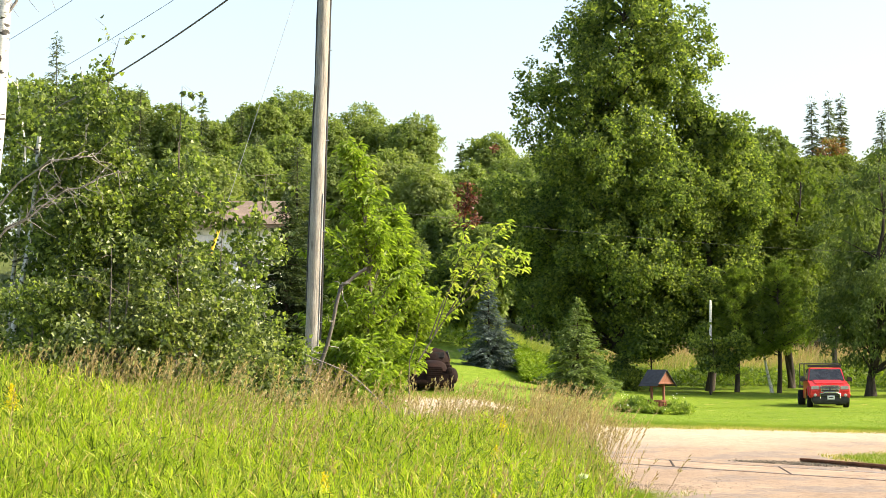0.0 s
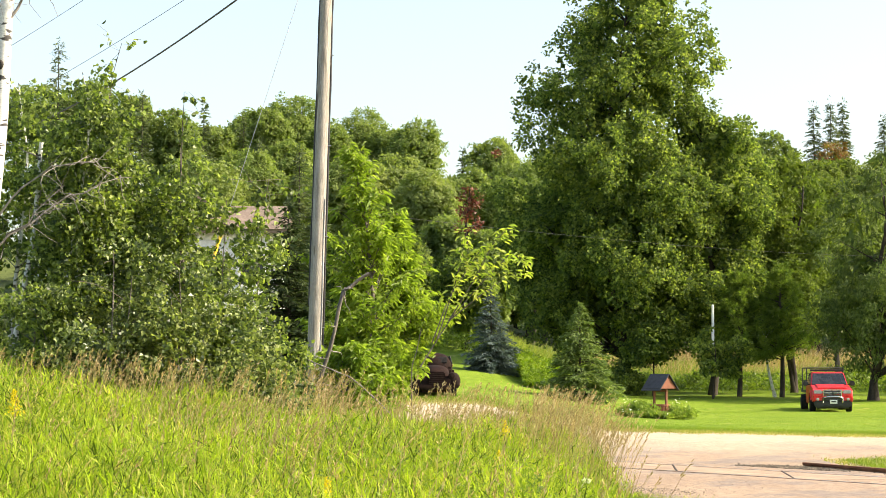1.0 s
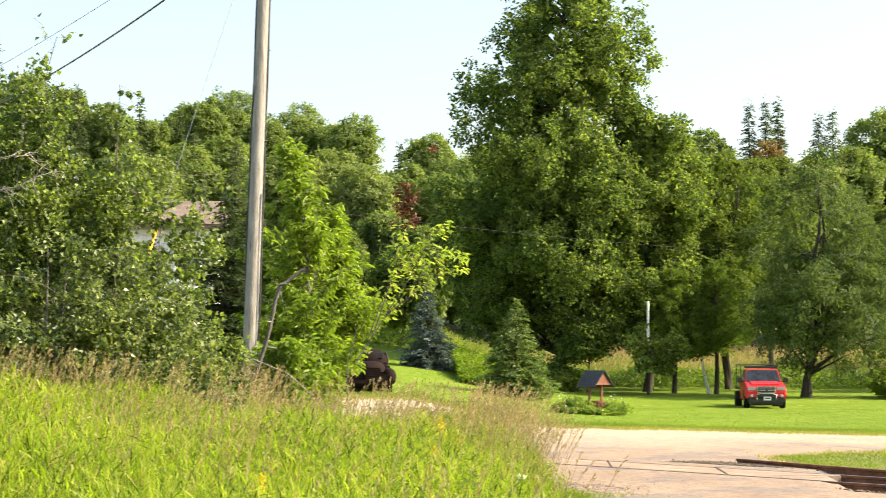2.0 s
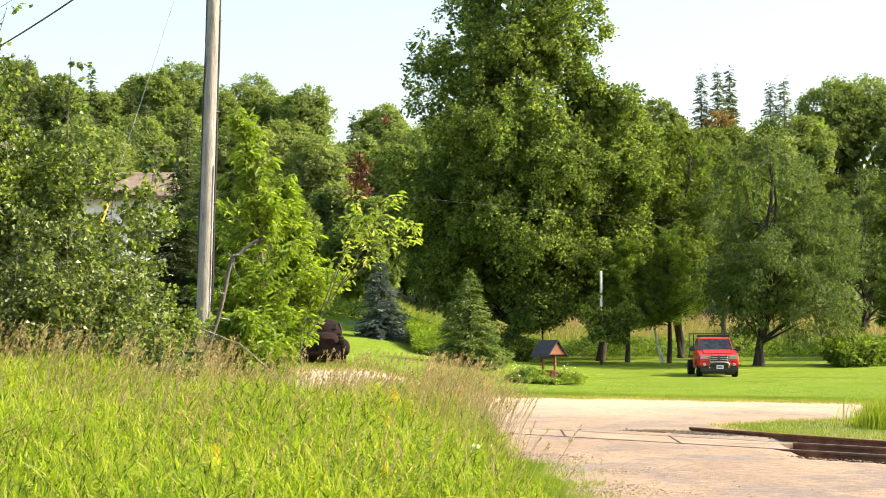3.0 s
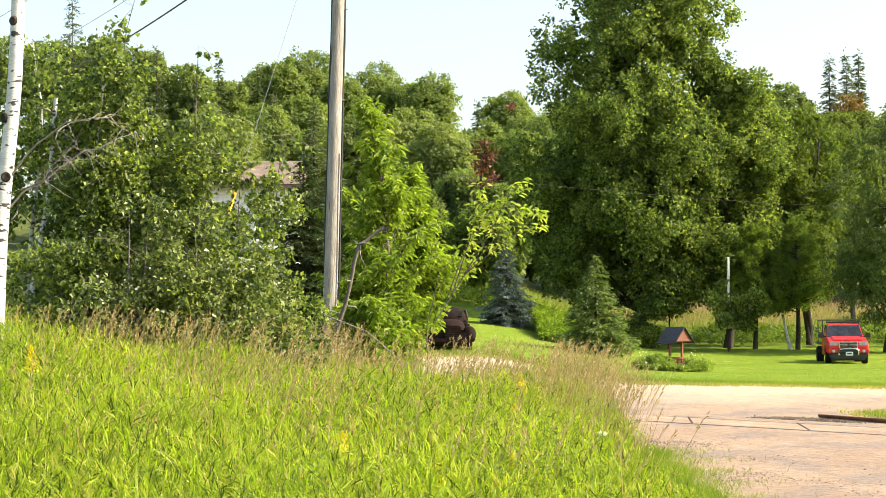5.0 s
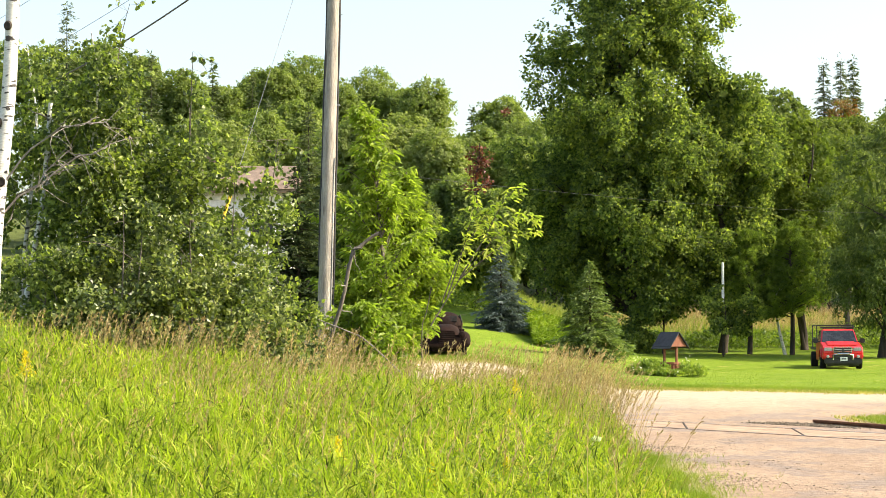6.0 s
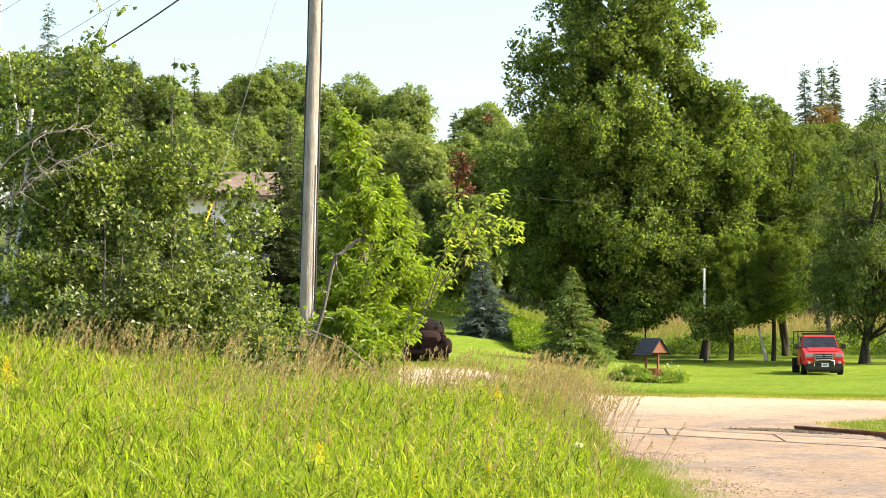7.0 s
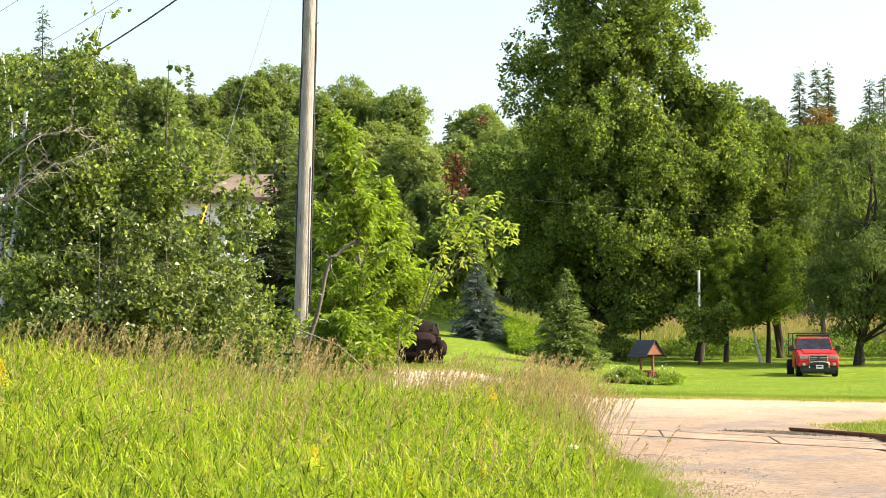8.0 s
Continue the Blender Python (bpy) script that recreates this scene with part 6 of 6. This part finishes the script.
for x_, y_, w_ in ((-0.78, -1.54, 0.24), (0.78, -1.54, 0.24), (-0.84, 1.75, 0.3), (0.84, 1.75, 0.3)):
    wheel(tk, x_, y_, 0.36, w_, M_CHROME if w_ < 0.28 else M_BLACK)

tk.scale = (0.92, 0.95, 0.95)

# ---- old rusted pickup among the grass ----
M_OLD = plain_mat("flaking_rust", (0.011, 0.008, 0.007), (0.028, 0.015, 0.012), 2.2, 0.85, 0.0, 16.0, 0.008, None, (5.0, 0.62, (0.02, 0.014, 0.013)))
M_SEAT = plain_mat("faded_red_primer", (0.16, 0.035, 0.025), (0.24, 0.06, 0.045), 3.0, 0.75)


def blob(sx, sy, sz, at, rot=(0, 0, 0), cut=None):
    b = bmesh.new()
    bmesh.ops.create_uvsphere(b, u_segments=24, v_segments=14, radius=0.5)
    for v in b.verts:
        v.co = Vector((math.copysign(abs(v.co.x * 2) ** 0.8, v.co.x) * sx / 2, math.copysign(abs(v.co.y * 2) ** 0.8, v.co.y) * sy / 2, math.copysign(abs(v.co.z * 2) ** 0.8, v.co.z) * sz / 2))
        if cut is not None and v.co.z < cut:
            v.co.z = cut
    for f in b.faces:
        f.smooth = True
    bmesh.ops.transform(b, matrix=pose(*at, *rot), verts=b.verts)
    return b


ox, oy = -0.789, 76.0
ot = thing("vintage_truck", (ox + 0.35, oy, gz(ox, oy) - 0.14), 4.0, "dark rusted vintage pickup resting in long grass", "truck")
cabin = part("cab", blob(1.45, 1.4, 1.15, (0, 0.35, 1.12), (0, 0, 0), -0.4), M_OLD, ot)
part("cab_lower", box(1.5, 1.25, 0.62, (0, 0.3, 0.86), bevel=0.12, seg=3), M_OLD, cabin)
for s in (-1, 1):
    # solid dark panel stands in for the shade inside the empty windshield
    part("windshield", box(0.44, 0.05, 0.25, (s * 0.26, -0.235, 1.42), (-26, 0, 0), bevel=0.02), M_RUBBER, cabin, "matte dark panel standing in for the shaded windshield opening")
    part("door_window", box(0.04, 0.56, 0.30, (s * 0.645, 0.28, 1.42), (0, -16 * s, 0), bevel=0.015), M_BLACK, cabin, "dark door window")
    part("window_rim", box(0.035, 0.64, 0.05, (s * 0.70, 0.28, 1.23), bevel=0.012), M_SEAT, cabin, "faded red window sill")
    part("fender", blob(0.50, 1.15, 0.66, (s * 0.66, -1.05, 0.62), (8, 0, 0), -0.12), M_OLD, ot, "bulging rusty front fender")
    part("headlight", lathe([(0.12, -0.06), (0.13, 0.0), (0.11, 0.03), (0.02, 0.05)], 16, (s * 0.56, -1.55, 0.82), (90, 0, 0)), M_OLD, ot, "dull round headlight")
    part("running_board", box(0.3, 1.1, 0.06, (s * 0.76, 0.1, 0.42), bevel=0.02), M_OLD, ot)
    part("rear_fender", blob(0.34, 1.0, 0.7, (s * 0.74, 1.75, 0.66), (0, 0, 0), -0.1), M_OLD, ot)
part("hood", blob(1.05, 1.6, 0.70, (0, -0.80, 0.88), (3, 0, 0), -0.25), M_OLD, ot, "rounded rusty hood")
gl = part("grille", box(0.62, 0.08, 0.5, (0, -1.64, 0.72), bevel=0.05, seg=2), M_OLD, ot)
for k in range(6):
    part("grille_bar", box(0.56, 0.03, 0.025, (0, -1.69, 0.54 + 0.075 * k), bevel=0.006), M_OLD, gl, "tarnished grille bar")
part("apron", box(1.28, 1.22, 0.6, (0, -1.0, 0.53), bevel=0.1, seg=3), M_OLD, ot)
part("side_skirt", box(1.56, 2.6, 0.34, (0, 0.7, 0.42), bevel=0.06), M_OLD, ot)
part("bumper", box(1.6, 0.08, 0.14, (0, -1.78, 0.45), bevel=0.03, seg=2), M_OLD, ot, "tarnished steel bumper")
part("cargo_bed", box(1.25, 1.7, 0.42, (0, 1.8, 0.86), bevel=0.03), M_OLD, ot)
for x_, y_ in ((-0.66, -1.05), (0.66, -1.05), (-0.7, 1.75), (0.7, 1.75)):
    wheel(ot, x_, y_, 0.36, 0.18, M_OLD)

# ---- wishing well in its flower bed ----
M_CEDAR = plain_mat("red_stained_wood", (0.14, 0.042, 0.02), (0.24, 0.08, 0.036), 5.0, 0.7, 0, 20.0, 0.008, (1, 1, 0.3))
M_SLATE = plain_mat("dark_shingle", (0.022, 0.024, 0.03), (0.05, 0.052, 0.06), 4.0, 0.8, 0, 24.0, 0.01)
wx_, wy_ = 7.19, 68.5
wl = thing("wishing_well", (wx_, wy_, gz(wx_, wy_) + 0.02), -52.0, "red-stained wooden wishing well with dark shingle roof", "wishing well")
for s in (-1, 1):
    part("post", box(0.09, 0.09, 1.12, (s * 0.36, 0, 0.58), bevel=0.01), M_CEDAR, wl)
    g_ = part("gable", prism([(-0.44, 1.02), (0.44, 1.02), (0, 1.44)], 0.03, "x", (s * 0.47, 0, 0), 0.005), M_CEDAR, wl, "red wooden gable board")
    part("gable_trim", box(0.04, 0.9, 0.06, (s * 0.475, 0, 1.02), bevel=0.008), M_CEDAR, g_)
    rf = part("roof_slope", box(1.12, 0.70, 0.035, (0, s * 0.255, 1.235), (-44 * s, 0, 0), bevel=0.008), M_SLATE, wl, "dark shingled roof slope")
    for k in range(5):
        q = 0.08 + 0.11 * k
        part("shingle", box(1.13, 0.15, 0.014, (0, s * q, 1.445 - q * 0.966 + 0.035), (-44 * s, 0, 0), bevel=0.003), M_SLATE, rf)
part("crossbar", lathe([(0.03, -0.42), (0.03, 0.42)], 10, (0, 0, 0.92), (0, 90, 0)), M_CEDAR, wl)
basin = part("basin", lathe([(0.33, 0.02), (0.36, 0.40), (0.42, 0.40), (0.42, 0.46), (0.30, 0.46), (0.30, 0.1)], 16), M_CEDAR, wl, "round red wooden basin")
for k in range(16):
    a_ = 2 * math.pi * k / 16
    part("stave", box(0.12, 0.03, 0.40, (0.37 * math.cos(a_), 0.37 * math.sin(a_), 0.21), (0, 0, 90 + math.degrees(a_)), bevel=0.006), M_CEDAR, basin)

wl.scale = (0.8, 0.8, 0.99)
M_HOSTA = leaf_mat("garden_leaf", [(0.15, 0.22, 0.04), (0.23, 0.31, 0.06), (0.34, 0.39, 0.12)], 0.5, 1.5)
rng = np.random.default_rng(131)
for k in range(34):
    a_, r_ = rng.random() * 6.28, 0.42 + 0.62 * rng.random()
    px_, py_ = wx_ + r_ * 1.3 * math.cos(a_), wy_ + r_ * math.sin(a_)
    hgt = (0.2 + 0.34 * rng.random()) * (0.55 if abs(math.cos(a_)) < 0.4 and math.sin(a_) < 0 else 1)
    pz_ = gz(px_, py_) + 0.02
    p_ = thing("garden_plant", (px_, py_, pz_), 0, "leafy green garden plant round the well" if k % 9 != 4 else "garden plant with small white flowers", "plant", "well flower bed")
    n = 170
    q = unit(rng.standard_normal((n, 3))) * (rng.random((n, 1)) ** 0.4) * np.array([0.24, 0.24, hgt * 0.55]) + np.array([0, 0, hgt * 0.5])
    q[:, 2] = np.clip(q[:, 2], 0.02, 9)
    part("foliage", leaves("foliage", q, rng.standard_normal((n, 3)) + q * 3, rng.standard_normal((n, 3)) + np.array([0, 0, 1.2]), 0.10, 0.06, M_HOSTA, True), M_HOSTA, p_)
    part("stalk", tubes("stalk", [(np.array([(0, 0, -0.03), (0.01, 0, hgt * 0.5), (0, 0, hgt * 0.85)]), np.array([0.012, 0.01, 0.006]))], M_TURF, 6), M_TURF, p_)
    if k % 9 == 4:
        q = rng.standard_normal((9, 3)) * np.array([0.14, 0.14, 0.04]) + np.array([0, 0, hgt + 0.03])
        part("blossom", leaves("blossom", q, rng.standard_normal((9, 3)), np.tile([0, -0.6, 1.0], (9, 1)), 0.05, 0.05, M_WHITE_F, True), M_WHITE_F, p_, "small white blossoms")
